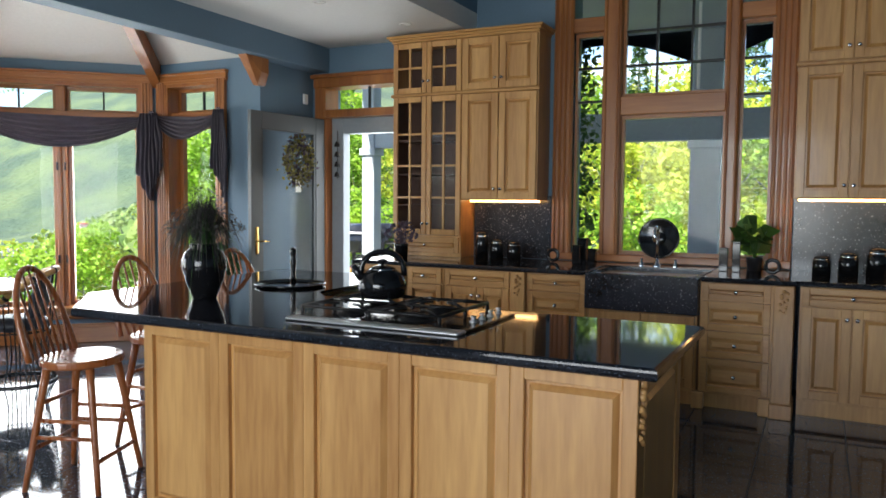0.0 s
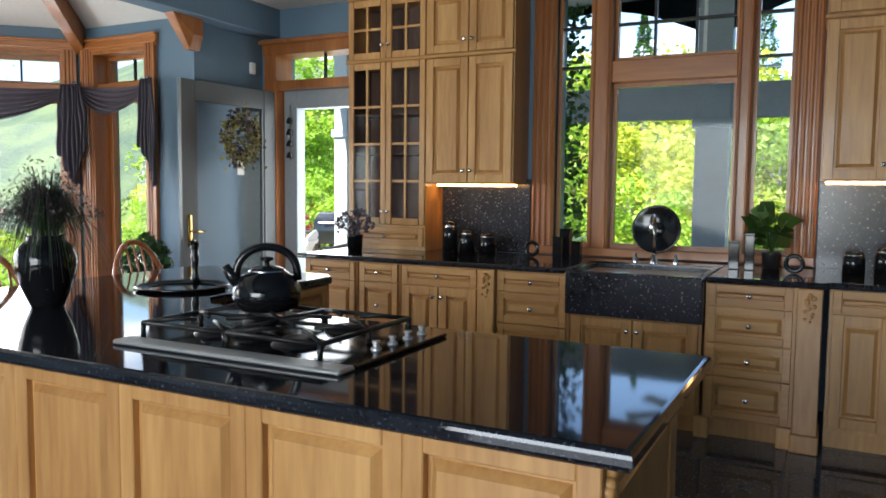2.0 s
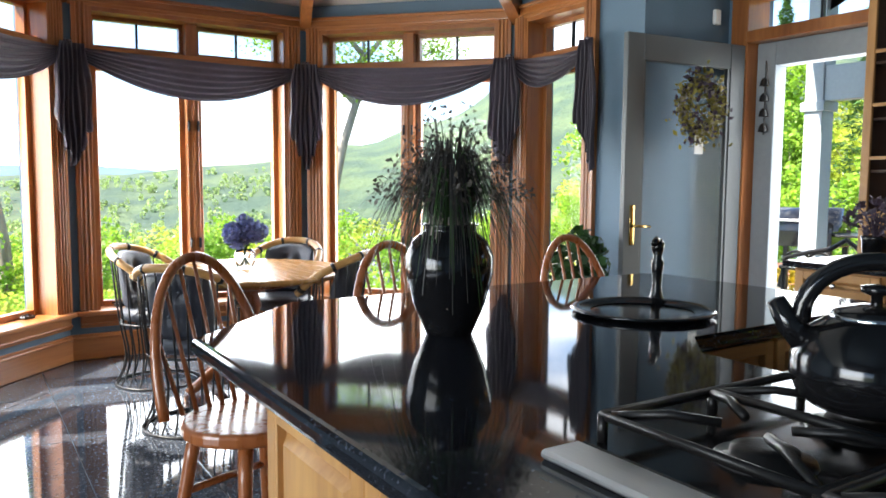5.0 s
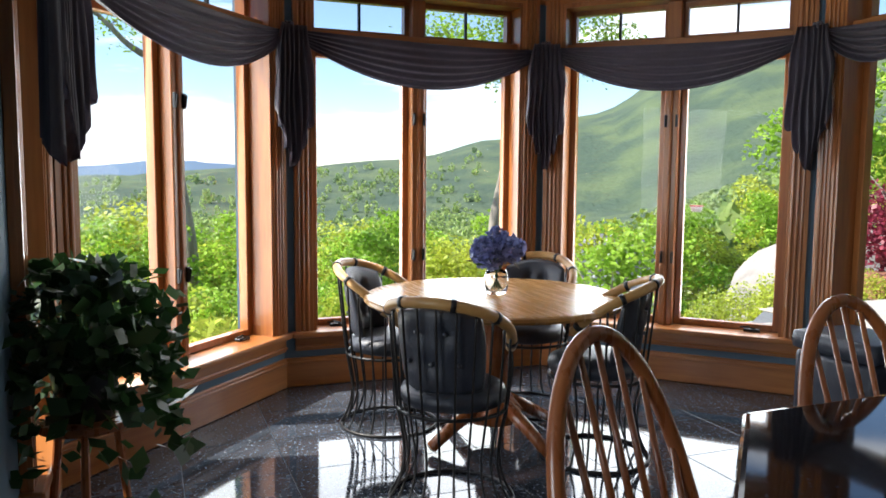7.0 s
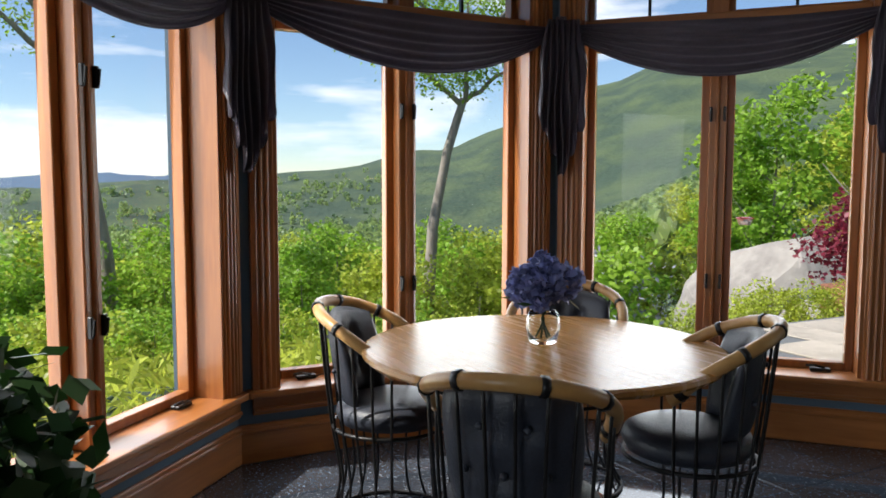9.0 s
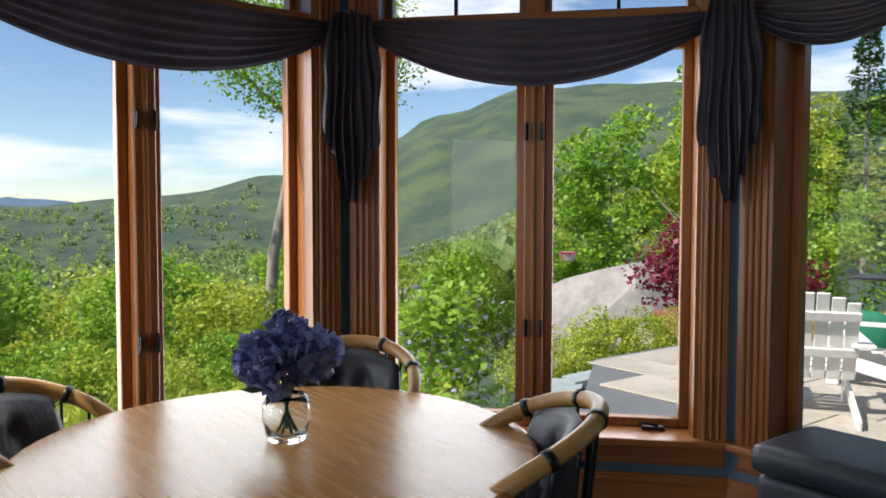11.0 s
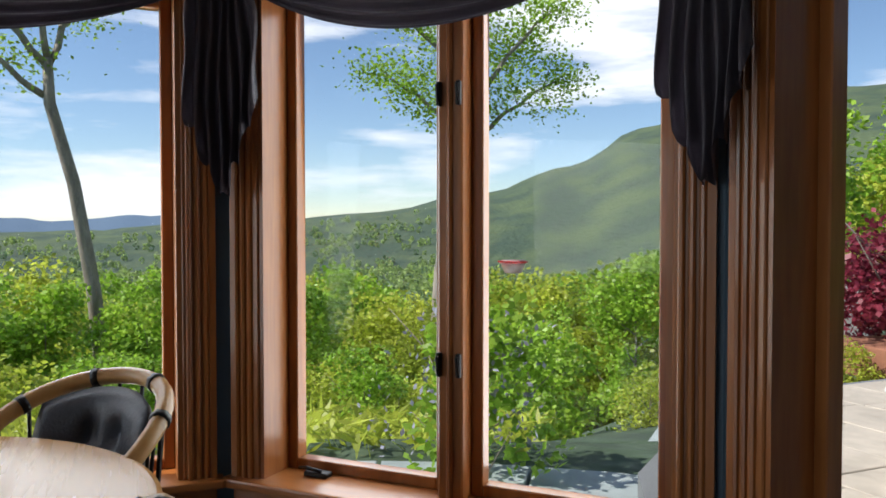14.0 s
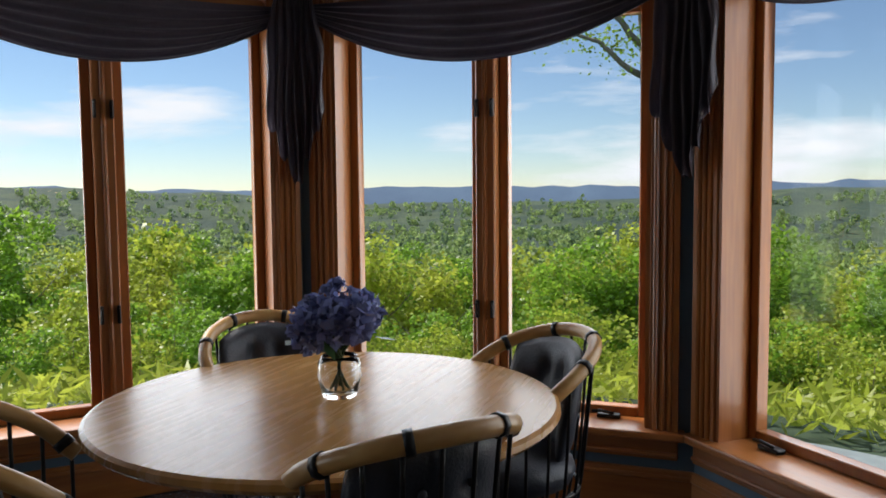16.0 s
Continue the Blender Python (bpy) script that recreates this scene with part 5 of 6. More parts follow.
for x, y, r, h in ((-1.93, 6.58, 0.055, 0.23), (-1.78, 6.56, 0.055, 0.17), (-1.62, 6.56, 0.06, 0.15), (0.75, 6.5, 0.06, 0.13), (0.92, 6.5, 0.065, 0.16), (1.1, 6.5, 0.07, 0.2)):
    jar(x, y, r, h)
for x, y, w, h in ((-0.97, 6.4, 0.07, 0.2), (-0.88, 6.36, 0.06, 0.12), (0.10, 6.4, 0.06, 0.16), (0.19, 6.38, 0.055, 0.21), (-0.99, 6.3, 0.06, 0.15)):
    c = thing("black_canister", "square black canister beside the sink", "canister", Matrix.Translation((x, y, 0.921)), "black canisters")
    bm = B()
    box(bm, -w / 2, -w / 2, 0, w / 2, w / 2, h, 0.004)
    part("body", bm, BLACK, c)
    bm = B()
    box(bm, -w / 2 - 0.002, -w / 2 - 0.002, h + 0.001, w / 2 + 0.002, w / 2 + 0.002, h + 0.012, 0.003)
    part("lid", bm, BLACK, c)
for x, y in ((-1.25, 6.5), (0.44, 6.3)):
    c = thing("tape_ring", "small round black holder on the worktop", "holder", Matrix.Translation((x, y, 0.921)), "black ring holders")
    bm = B()
    tube(bm, [(0.045 * math.cos(k * math.pi / 10), 0, 0.058 + 0.045 * math.sin(k * math.pi / 10)) for k in range(20)], 0.014, 8, True)
    part("ring", bm, BLACK, c, "", True)
pl = thing("black_platter", "round black platter standing before the window", "platter", Matrix.Translation((-0.42, 6.66, 1.135)) @ Matrix.Rotation(radians(82), 4, "X"))
bm = B()
turned(bm, [(0, 0), (0.14, 0.0), (0.16, 0.012), (0.162, 0.02), (0.15, 0.02), (0.13, 0.01), (0, 0.008)], 40)
part("disc", bm, BLACK, pl, "", True)
bm = B()
turned(bm, [(0.05, 0.021), (0.045, 0.024), (0, 0.024)], 24)
part("boss", bm, BLACK, pl, "", True)
ft = thing("kitchen_tap", "tall chrome gooseneck tap behind the sink", "tap", Matrix.Translation((-0.40, 6.49, 0.921)))
bm = B()
turned(bm, [(0.03, 0), (0.028, 0.02), (0.016, 0.03), (0.014, 0.06), (0, 0.06)], 20)
part("base", bm, CHROME, ft, "", True)
bm = B()
tube(bm, [(0, 0, 0.03), (0, 0, 0.2)] + [(0, -0.06 + 0.06 * math.cos(q), 0.24 + 0.07 * math.sin(q)) for q in [math.pi * k / 8 for k in range(9)]] + [(0, -0.12, 0.2)], 0.013, 10)
part("spout", bm, CHROME, ft, "", True)
for dx in (-0.12, 0.14):
    bm = B()
    turned(bm, [(0.02, 0), (0.018, 0.03), (0.01, 0.04), (0.012, 0.06), (0, 0.062)], 14, (dx, 0, 0))
    part("tap_handle", bm, CHROME, ft, "", True)
bm = B()
box(bm, 0.012, -0.035, -0.235, 0.014, 0.03, -0.14)
part("tag", bm, WHITEPAINT, wr, "small white paper tag")
# fittings
bm = B()
box(bm, -3.898, 6.62, 2.36, -3.87, 6.68, 2.46, 0.01)
tagged(part("motion_sensor_box", bm, WHITEPAINT), "small white alarm sensor on the wall", "sensor")
for x, y in ((-2.75, 5.3), (-2.5, 6.2)):
    d = thing("ceiling_spot", "small white recessed ceiling spot", "ceiling lamp", Matrix.Translation((x, y, 2.92)), "ceiling spots")
    bm = B()
    turned(bm, [(0.04, -0.004), (0.052, -0.006), (0.058, -0.001), (0, -0.001)], 24)
    part("rim", bm, WHITEPAINT, d, "", True)
ott = thing("leather_bench", "dark padded leather bench below the narrow window", "bench", Matrix.Translation((-4.52, 5.62, 0)))
bm = B()
box(bm, -0.24, -0.2, 0.08, 0.24, 0.2, 0.44, 0.03)
part("body", bm, LEATHER, ott, "", True)
bm = B()
box(bm, -0.26, -0.22, 0.442, 0.26, 0.22, 0.55, 0.045)
part("cushion", bm, LEATHER, ott, "", True)
for x in (-0.2, 0.2):
    for y in (-0.16, 0.16):
        bm = B()
        tube(bm, [(x, y, 0), (x, y, 0.09)], 0.02, 8)
        part("foot", bm, IRON, ott)
bench = thing("iron_bench", "black cast-iron bench with white slats on the porch", "bench", Matrix.Translation((-3.75, 8.1, -0.1)))
bm = B()
tube(bm, [(-0.55, 0, 0.55), (-0.5, 0, 0.8), (-0.3, 0, 0.86), (-0.12, 0, 0.9), (0, 0, 0.98), (0.12, 0, 0.9), (0.3, 0, 0.86), (0.5, 0, 0.8), (0.55, 0, 0.55)], 0.02, 8)
tube(bm, [(-0.55, 0, 0.72), (0.55, 0, 0.72)], 0.02, 8)
for k in range(5):
    tube(bm, [(0.1 * math.cos(q) + (k - 2) * 0.2, 0, 0.8 + 0.06 * math.sin(q)) for q in [2 * math.pi * i / 12 for i in range(12)]], 0.012, 6, True)
part("backrest", bm, IRON, bench)
for k in range(5):
    bm = B()
    box(bm, -0.55, -0.1 - 0.08 * k - 0.03, 0.42, 0.55, -0.1 - 0.08 * k + 0.03, 0.445, 0.004)
    part("slat", bm, WHITEPAINT, bench)
for x in (-0.5, 0.5):
    for y in (-0.03, -0.42):
        bm = B()
        tube(bm, [(x, y, 0), (x, y, 0.42 if y < -0.1 else 0.72)], 0.018, 8)
        part("leg", bm, IRON, bench)


# ---- porch behind the kitchen wall ----
porch = thing("porch", "pale grey painted porch with square posts and flat roof", "porch", kind="structure")
bm = B()
box(bm, -5.25, KY + 0.25, -0.3, 3.9, 10.1, -0.1)
part("deck", bm, STONE, porch)
bm = B()
box(bm, -5.3, KY + 0.25, 3.42, 3.9, 10.2, 3.55)
part("roof", bm, PORCH, porch)
for x0, x1 in ((-5.2, -5.0), (-2.95, -2.75), (-0.67, -0.33), (1.5, 1.7), (3.6, 3.8)):
    bm = B()
    box(bm, x0, 9.75, -0.1, x1, 9.95, 3.42, 0.006), box(bm, x0 - 0.03, 9.72, -0.1, x1 + 0.03, 9.98, 0.1, 0.01), box(bm, x0 - 0.03, 9.72, 2.05, x1 + 0.03, 9.98, 2.15, 0.01)
    part("post", bm, PORCH, porch)
bm = B()
box(bm, -5.2, 9.77, 2.15, 3.8, 9.93, 2.5, 0.005)
part("beam", bm, PORCH, porch)
for a, b in ((-5.0, -2.95), (-2.75, -0.67), (-0.33, 1.5), (1.7, 3.6)):  # arched headers
    bm = B()
    n = 16
    top = [bm.verts.new((a + (b - a) * k / n, 9.8, 3.42)) for k in range(n + 1)]
    low = [bm.verts.new((a + (b - a) * k / n, 9.8, 3.05 + 0.28 * math.sin(math.pi * k / n))) for k in range(n + 1)]
    fs = [bm.faces.new((low[k], low[k + 1], top[k + 1], top[k])) for k in range(n)]
    bmesh.ops.solidify(bm, geom=fs, thickness=-0.08)
    part("arched_header", bm, PORCH, porch)
fan = thing("ceiling_fan", "white ceiling fan hanging on the porch", "ceiling fan", Matrix.Translation((-0.42, 8.5, 2.42)))
bm = B()
tube(bm, [(0, 0, 0.1), (0, 0, 1.0)], 0.015, 8)
part("rod", bm, WHITEPAINT, fan)
bm = B()
turned(bm, [(0, -0.03), (0.08, -0.02), (0.13, 0.04), (0.12, 0.1), (0.05, 0.13), (0, 0.13)], 24)
part("motor", bm, WHITEPAINT, fan, "", True)
for k in range(5):
    bm = B()
    box(bm, 0.12, -0.07, 0.03, 0.62, 0.07, 0.042, 0.004, Matrix.Rotation(k * 1.2566, 4, "Z") @ Matrix.Rotation(0.2, 4, "X"))
    part("blade", bm, WHITEPAINT, fan)

vine = thing("climbing_vine", "tall dark climbing vine outside the sink window", "vine", Matrix.Translation((-1.42, 7.45, -0.1)))
rv = np.random.default_rng(61)
for k in range(4):
    bm = B()
    tube(bm, [(0.05 * math.sin(k + q), 0.05 * math.cos(k * 2 + q), 0.43 * q) for q in range(8)], 0.012, 6)
    part("stem", bm, BARK, vine)
zz = rv.uniform(0.7, 2.95, 1500)
v, f = leaf_cloud(np.stack([rv.normal(0, 0.13, 1500), rv.normal(0, 0.1, 1500), zz], 1), 0.07, rv, flat=0.2, aspect=0.7)
tagged(shift(v, f, None, "foliage", LEAF3, vine), kind="stuff")

# ---- land: one sheet from the house to the horizon ----
C0 = (-3.5, 3.8)
RIDGE = [(-180, 2.0), (0, 6.0), (25, 8.0), (36, 9.4), (46, 9.3), (52, 7.4), (58, 4.6), (64, 2.6), (72, 1.3), (82, 0.5), (92, 0.0), (104, -0.6), (118, -0.4), (128, 0.3), (140, 1.0), (180, 2.0)]


def ridge(th):
    for (a, x), (b, y) in zip(RIDGE, RIDGE[1:]):
        if a <= th <= b:
            q = (th - a) / (b - a)
            q = q * q * (3 - 2 * q)
            return x + (y - x) * q
    return 2.0


def smooth(a, b, x):
    q = min(1, max(0, (x - a) / (b - a)))
    return q * q * (3 - 2 * q)


def land(x, y):
    dx, dy = x - C0[0], y - C0[1]
    r, th = math.hypot(dx, dy), math.degrees(math.atan2(-dx, dy))
    fall = smooth(30, 62, th) * (1 - 0.3 * smooth(120, 175, th)) if th > 0 else 0.0
    stops = [(0, -0.45), (6.5, -0.45), (9, -0.45 - 0.75 * fall), (14, -0.5 - 2.2 * fall), (30, -0.6 - 6.6 * fall), (60, 1.0 - 14 * fall), (150, 4 - 28 * fall), (420, 22 - 60 * fall), (1000, 70 - 125 * fall)]
    e = ridge(th)
    stops += [(1500, 1.35 + 1500 * math.tan(radians(e * 0.86 - 0.3))), (1900, 1.35 + 1900 * math.tan(radians(e))), (2600, -60 + 20 * e), (4200, -60 + 20 * e)]
    for (a, p), (b, q) in zip(stops, stops[1:]):
        if a <= r <= b:
            z = p + (q - p) * (r - a) / (b - a)
            break
    else:
        z = stops[-1][1]
    if r > 12:
        z += min(0.022 * r, 16) * (noise.noise(Vector((x * 6 / (r + 60), y * 6 / (r + 60), 2.0))) * (0.4 if e > 3 else 0.7))
    if r > 400:
        z += 7 * noise.noise(Vector((x * 0.02, y * 0.02, 5.0)))
    return z


radii = [0.0] + [5.5 * 1.055 ** k for k in range(124)]
radii = [r for r in radii if r < 4200]
NT = 300
vs = [(C0[0], C0[1], -0.45)]
for r in radii[1:]:
    for k in range(NT):
        th = 2 * math.pi * k / NT
        x, y = C0[0] - r * math.sin(th), C0[1] + r * math.cos(th)
        vs.append((x, y, land(x, y)))
fs = [(0, 1 + k, 1 + (k + 1) % NT) for k in range(NT)]
for i in range(len(radii) - 2):
    a, b = 1 + i * NT, 1 + (i + 1) * NT
    fs += [(a + k, b + k, b + (k + 1) % NT, a + (k + 1) % NT) for k in range(NT)]
g = shift(vs, fs, None, "ground", GROUND)
tagged(g, "green meadow and wooded hills falling away from the house", "ground", kind="structure")
g.data.polygons.foreach_set("use_smooth", [True] * len(g.data.polygons))
bm = B()  # far mountains, their blue haze put into the colour
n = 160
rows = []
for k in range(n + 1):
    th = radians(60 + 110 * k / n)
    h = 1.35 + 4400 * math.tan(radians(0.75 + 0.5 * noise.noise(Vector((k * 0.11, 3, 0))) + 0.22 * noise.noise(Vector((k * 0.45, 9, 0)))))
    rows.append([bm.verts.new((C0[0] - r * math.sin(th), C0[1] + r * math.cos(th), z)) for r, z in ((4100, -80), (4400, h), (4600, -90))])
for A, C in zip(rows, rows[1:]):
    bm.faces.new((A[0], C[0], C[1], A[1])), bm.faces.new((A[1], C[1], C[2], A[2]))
tagged(part("backdrop_mountains", bm, FARHILL, smooth=True), "distant mountain range coloured blue for haze", "mountains", kind="structure")

# ---- patio, steps, low wall, boulder ----
patio = thing("patio", "pale flagstone patio outside the bay", "patio", kind="structure")
bm = B()
slab(bm, [(-4.2, 6.2), (-4.2, 13.2), (-8.6, 13.2), (-8.6, 9.0), (-7.2, 7.2), (-5.6, 6.2)], -0.46, -0.17)
part("bed", bm, GROUT, patio)
rng = np.random.default_rng(11)
y = 6.3
while y < 13.0:
    h = rng.uniform(0.5, 0.8)
    x = -8.5
    while x < -4.3:
        w = rng.uniform(0.6, 1.2)
        if not (y + h < 9.0 and x < -7.2 - (y - 7.2) * 0.75) and not (y < 7.2 and x < -5.6 - (y - 6.2) * 1.5):
            bm = B()
            box(bm, x + 0.006, y + 0.006, -0.17, min(x + w, -4.2) - 0.006, y + h - 0.006, -0.15 + rng.uniform(-0.004, 0.004), 0.006)
            part("flagstone", bm, STONE, patio)
        x += w
    y += h
wl_ = thing("low_stone_wall", "low stone wall with bluestone cap beside the steps", "garden wall", kind="structure")
pts = [(-7.3, 6.35), (-8.3, 8.0), (-9.15, 9.2), (-8.75, 10.2), (-8.6, 12.5)]
for (a, b), (zA, zB) in zip(zip(pts, pts[1:]), ((-0.95, -0.78), (-0.78, -0.5), (-0.5, -0.35), (-0.35, -0.2))):
    d = Vector((b[0] - a[0], b[1] - a[1], 0))
    s = Vector((-d.y, d.x, 0)).normalized() * 0.17
    bm = B()
    for lo, hi in (((-0.07), 0.0),):
        q = [Vector((a[0], a[1], zA)) - s, Vector((b[0], b[1], zB)) - s, Vector((b[0], b[1], zB)) + s, Vector((a[0], a[1], zA)) + s]
        v0, v1 = [bm.verts.new(p + Vector((0, 0, lo))) for p in q], [bm.verts.new(p) for p in q]
        bm.faces.new(v0), bm.faces.new(v1[::-1])
        for k in range(4):
            bm.faces.new((v0[k], v1[k], v1[(k + 1) % 4], v0[(k + 1) % 4]))
    bmesh.ops.recalc_face_normals(bm, faces=bm.faces)
    part("cap_stone", bm, BLUESTONE, wl_)
    for k in range(int(d.length / 0.4) + 1):
        for lay in range(3):
            c = Vector((a[0], a[1], 0)) + d * min(1, (k + 0.5 * (lay % 2)) * 0.4 / d.length)
            z = zA + (zB - zA) * min(1, k * 0.4 / d.length) - 0.2 - 0.24 * lay
            bm = B()
            bmesh.ops.create_icosphere(bm, subdivisions=2, radius=0.2, matrix=Matrix.Translation((c.x, c.y, z)) @ Matrix.Diagonal((1.1, 0.85, 0.62, 1)))
            for v in bm.verts:
                v.co += Vector(noise.noise_vector(v.co * 3)) * 0.05
            part("stone", bm, STONE, wl_, "", True)
walkway = thing("walkway", "pale stone walkway slabs round the bay", "walkway", kind="structure")
for k, (q, w) in enumerate(((88, 11), (77, 11), (66, 11), (55, 11))):
    bm = B()
    ring = [(C0[0] - r * math.sin(radians(t)), C0[1] + r * math.cos(radians(t))) for r, t in ((4.2, q), (5.6, q), (5.6, q - w * 0.5), (5.6, q - w + 0.3), (4.2, q - w + 0.3))]
    slab(bm, ring[::-1], -0.5, -0.36, 0.01)
    part("slab", bm, BLUESTONE, walkway)
steps = thing("garden_steps", "pale stone steps going down from the patio", "steps", kind="structure")
for k in range(5):
    bm = B()
    box(bm, -8.5 + 0.1 * k, 7.0 + 0.42 * k, -1.3, -6.3, 7.42 + 0.42 * k + 0.02, -0.85 + 0.15 * k, 0.012)
    part("step", bm, STONE, steps)
for name, at, sc, seed, label in (("boulder", (-15.0, 17.3, -1.75), (2.5, 1.5, 2.2), 3, "large grey slanting boulder on the lawn"), ("boulder", (-12.4, 13.4, -1.5), (0.8, 0.7, 0.8), 8, "pale rounded boulder in the bank"), ("boulder", (-11.6, 14.0, -1.3), (0.7, 0.7, 0.75), 12, "pale rounded boulder in the bank"), ("boulder", (-11.0, 13.2, -1.2), (0.6, 0.6, 0.5), 15, "pale rounded boulder in the bank")):
    bm = B()
    bmesh.ops.create_icosphere(bm, subdivisions=4, radius=1.0)
    for v in bm.verts:
        q = v.co.copy()
        v.co *= 1 + 0.35 * noise.noise(q * 0.9 + Vector((seed, 0, 0))) + 0.1 * noise.noise(q * 3 + Vector((0, seed, 0)))
        v.co.x += 0.5 * max(0, v.co.z) * (0.8 if seed == 3 else 0.1)
        for nx_, ny_, nz_, h_ in ((0.75, -0.3, 0.6, 0.62), (-0.55, -0.5, 0.67, 0.6), (0.1, -0.95, 0.3, 0.66), (0.9, 0.2, 0.1, 0.8), (-0.9, -0.3, 0.2, 0.8)):
            over = v.co.x * nx_ + v.co.y * ny_ + v.co.z * nz_ - h_
            if over > 0:
                v.co -= Vector((nx_, ny_, nz_)) * over * 0.9
        v.co = Vector((v.co.x * sc[0], v.co.y * sc[1], v.co.z * sc[2]))
    tagged(part(name, bm, ROCK, smooth=False, at=Matrix.Translation(at) @ Matrix.Rotation(radians(40), 4, "Z")), label, "boulder")


# ---- trees and shrubs ----
def crown_points(n, r, h, lumps, rng, low=0.3):
    """Leaf places on the outsides of a handful of overlapping lumps, with gaps between."""
    c = []
    for _ in range(lumps):
        a, q, z = rng.uniform(0, 6.28), rng.uniform(0, 0.75) ** 0.6, rng.uniform(low, 0.95)
        w = (1 - abs(z - 0.5) * 0.9)
        c.append((r * q * w * math.cos(a), r * q * w * math.sin(a), h * z, r * rng.uniform(0.22, 0.42)))
    c = np.array(c)
    pick = c[rng.integers(0, len(c), n)]
    d = rng.normal(size=(n, 3))
    d /= np.linalg.norm(d, axis=1)[:, None]
    return pick[:, :3] + d * pick[:, 3:4] * rng.uniform(0.5, 1.1, (n, 1)) * (1, 1, 0.75)


def make_tree(name, label, h, r, leaves, size, material, seed, category="tree", limbs=6, trunk=0.09, low=0.25, lumps=22):
    rg = np.random.default_rng(seed)
    t = thing(name, label, category, None, "garden trees and shrubs")
    bm = B()
    top = h * 0.8
    tube(bm, [(0.05 * math.sin(k * 1.3) * h / 6, 0.05 * math.cos(k) * h / 6, -0.4 + (top + 0.4) * k / 6) for k in range(7)], trunk, 8, r2=trunk * 0.25)
    for k in range(limbs):
        z = h * (low + 0.5 * k / limbs)
        a = k * 2.4
        q = r * rg.uniform(0.5, 0.85)
        tube(bm, [(0, 0, z), (q * 0.5 * math.cos(a), q * 0.5 * math.sin(a), z + q * 0.35), (q * math.cos(a), q * math.sin(a), z + q * 0.9)], trunk * 0.45, 6, r2=trunk * 0.1)
    part("trunk", bm, BARK, t, "", True)
    v, f = leaf_cloud(crown_points(leaves, r, h, lumps, rg, low), size, rg, flat=0.35, aspect=0.7)
    tagged(shift(v, f, None, "crown", material, t), kind="stuff")
    return t


FAR = Matrix.Translation((0, -60, -30))
kinds = [
    make_tree("birch_tree", "young bright green leafy tree on the slope", 6.5, 2.2, 5200, 0.2, LEAF1, 21, trunk=0.07, low=0.12, lumps=34),
    make_tree("birch_tree", "yellow-green leafy tree on the slope", 5.5, 2.4, 5200, 0.2, LEAF2, 22, trunk=0.07, low=0.08, lumps=34),
    make_tree("birch_tree", "broad spring green tree on the slope", 7.5, 2.8, 5800, 0.22, LEAF1, 23, trunk=0.09, low=0.1, lumps=36),
    make_tree("maple_tree", "yellow-green maple tree on the slope", 7.0, 3.0, 5800, 0.23, LEAF2, 24, trunk=0.1, low=0.1, lumps=36),
]
shrub_a = make_tree("garden_shrub", "low bright green leafy shrub", 2.2, 1.3, 3600, 0.11, LEAF2, 25, "shrub", 6, 0.03, 0.05, 26)
shrub_b = make_tree("garden_shrub", "rounded leafy green garden shrub", 2.6, 1.4, 3600, 0.12, LEAF1, 26, "shrub", 6, 0.03, 0.05, 26)


def pine(seed):
    rg = np.random.default_rng(seed)
    t = thing("spruce_tree", "dark green spruce tree", "tree", None, "garden trees and shrubs")
    bm = B()
    tube(bm, [(0, 0, -0.4), (0, 0, 9)], 0.13, 8, r2=0.02)
    part("trunk", bm, BARK, t)
    n = 4200
    z = rg.uniform(0.1, 1, n)
    a = rg.uniform(0, 6.28, n)
    rr = 1.9 * (1 - z) ** 0.8 * (0.55 + 0.45 * np.abs(np.sin(z * 40))) * rg.uniform(0.35, 1, n) ** 0.5
    v, f = leaf_cloud(np.stack([rr * np.cos(a), rr * np.sin(a), z * 9.4 - 0.25 * rr], 1), 0.28, rg, flat=0.7, aspect=0.3)
    tagged(shift(v, f, None, "crown", LEAF3, t), kind="stuff")
    return t


kinds.append(pine(31))


def plant(src, x, y, s, turn, sink=0.15):
    m = Matrix.Translation((x, y, land(x, y) - sink)) @ Matrix.Rotation(turn, 4, "Z")
    src.scale = (s, s, s)
    o = copy_thing(src, m)
    src.scale = (1, 1, 1)
    return o


def polar(r, th):
    return C0[0] - r * math.sin(radians(th)), C0[1] + r * math.cos(radians(th))


rg = np.random.default_rng(77)
for th in np.arange(62, 140, 3.4):  # shrubs at the brow of the slope
    for r in (15.5, 19.5):
        x, y = polar(r + rg.uniform(-1.5, 1.5), th + rg.uniform(-1.5, 1.5))
        plant(shrub_a if rg.random() < 0.6 else shrub_b, x, y, rg.uniform(0.7, 1.05), rg.uniform(0, 6))
for r, step, s0, s1 in ((28, 4.2, 0.75, 1.0), (37, 3.6, 0.95, 1.2), (49, 3.2, 1.05, 1.4), (66, 3.0, 1.2, 1.6)):
    for th in np.arange(56, 142, step):
        x, y = polar(r * rg.uniform(0.9, 1.1), th + rg.uniform(-1.6, 1.6))
        plant(kinds[rg.integers(0, 4)], x, y, rg.uniform(s0, s1), rg.uniform(0, 6), 0.4)
for r, step, s0, s1 in ((24, 6.0, 0.75, 1.0), (32, 5.0, 0.9, 1.2), (44, 4.4, 1.1, 1.5)):  # wood beside and behind the patio
    for th in np.arange(-38, 58, step):
        x, y = polar(r * rg.uniform(0.92, 1.1), th + rg.uniform(-2, 2))
        k = rg.integers(0, 4) if rg.random() < 0.88 else 4
        plant(kinds[k], x, y, rg.uniform(s0, s1) * (0.8 if th > 40 else 1.0), rg.uniform(0, 6), 0.3)
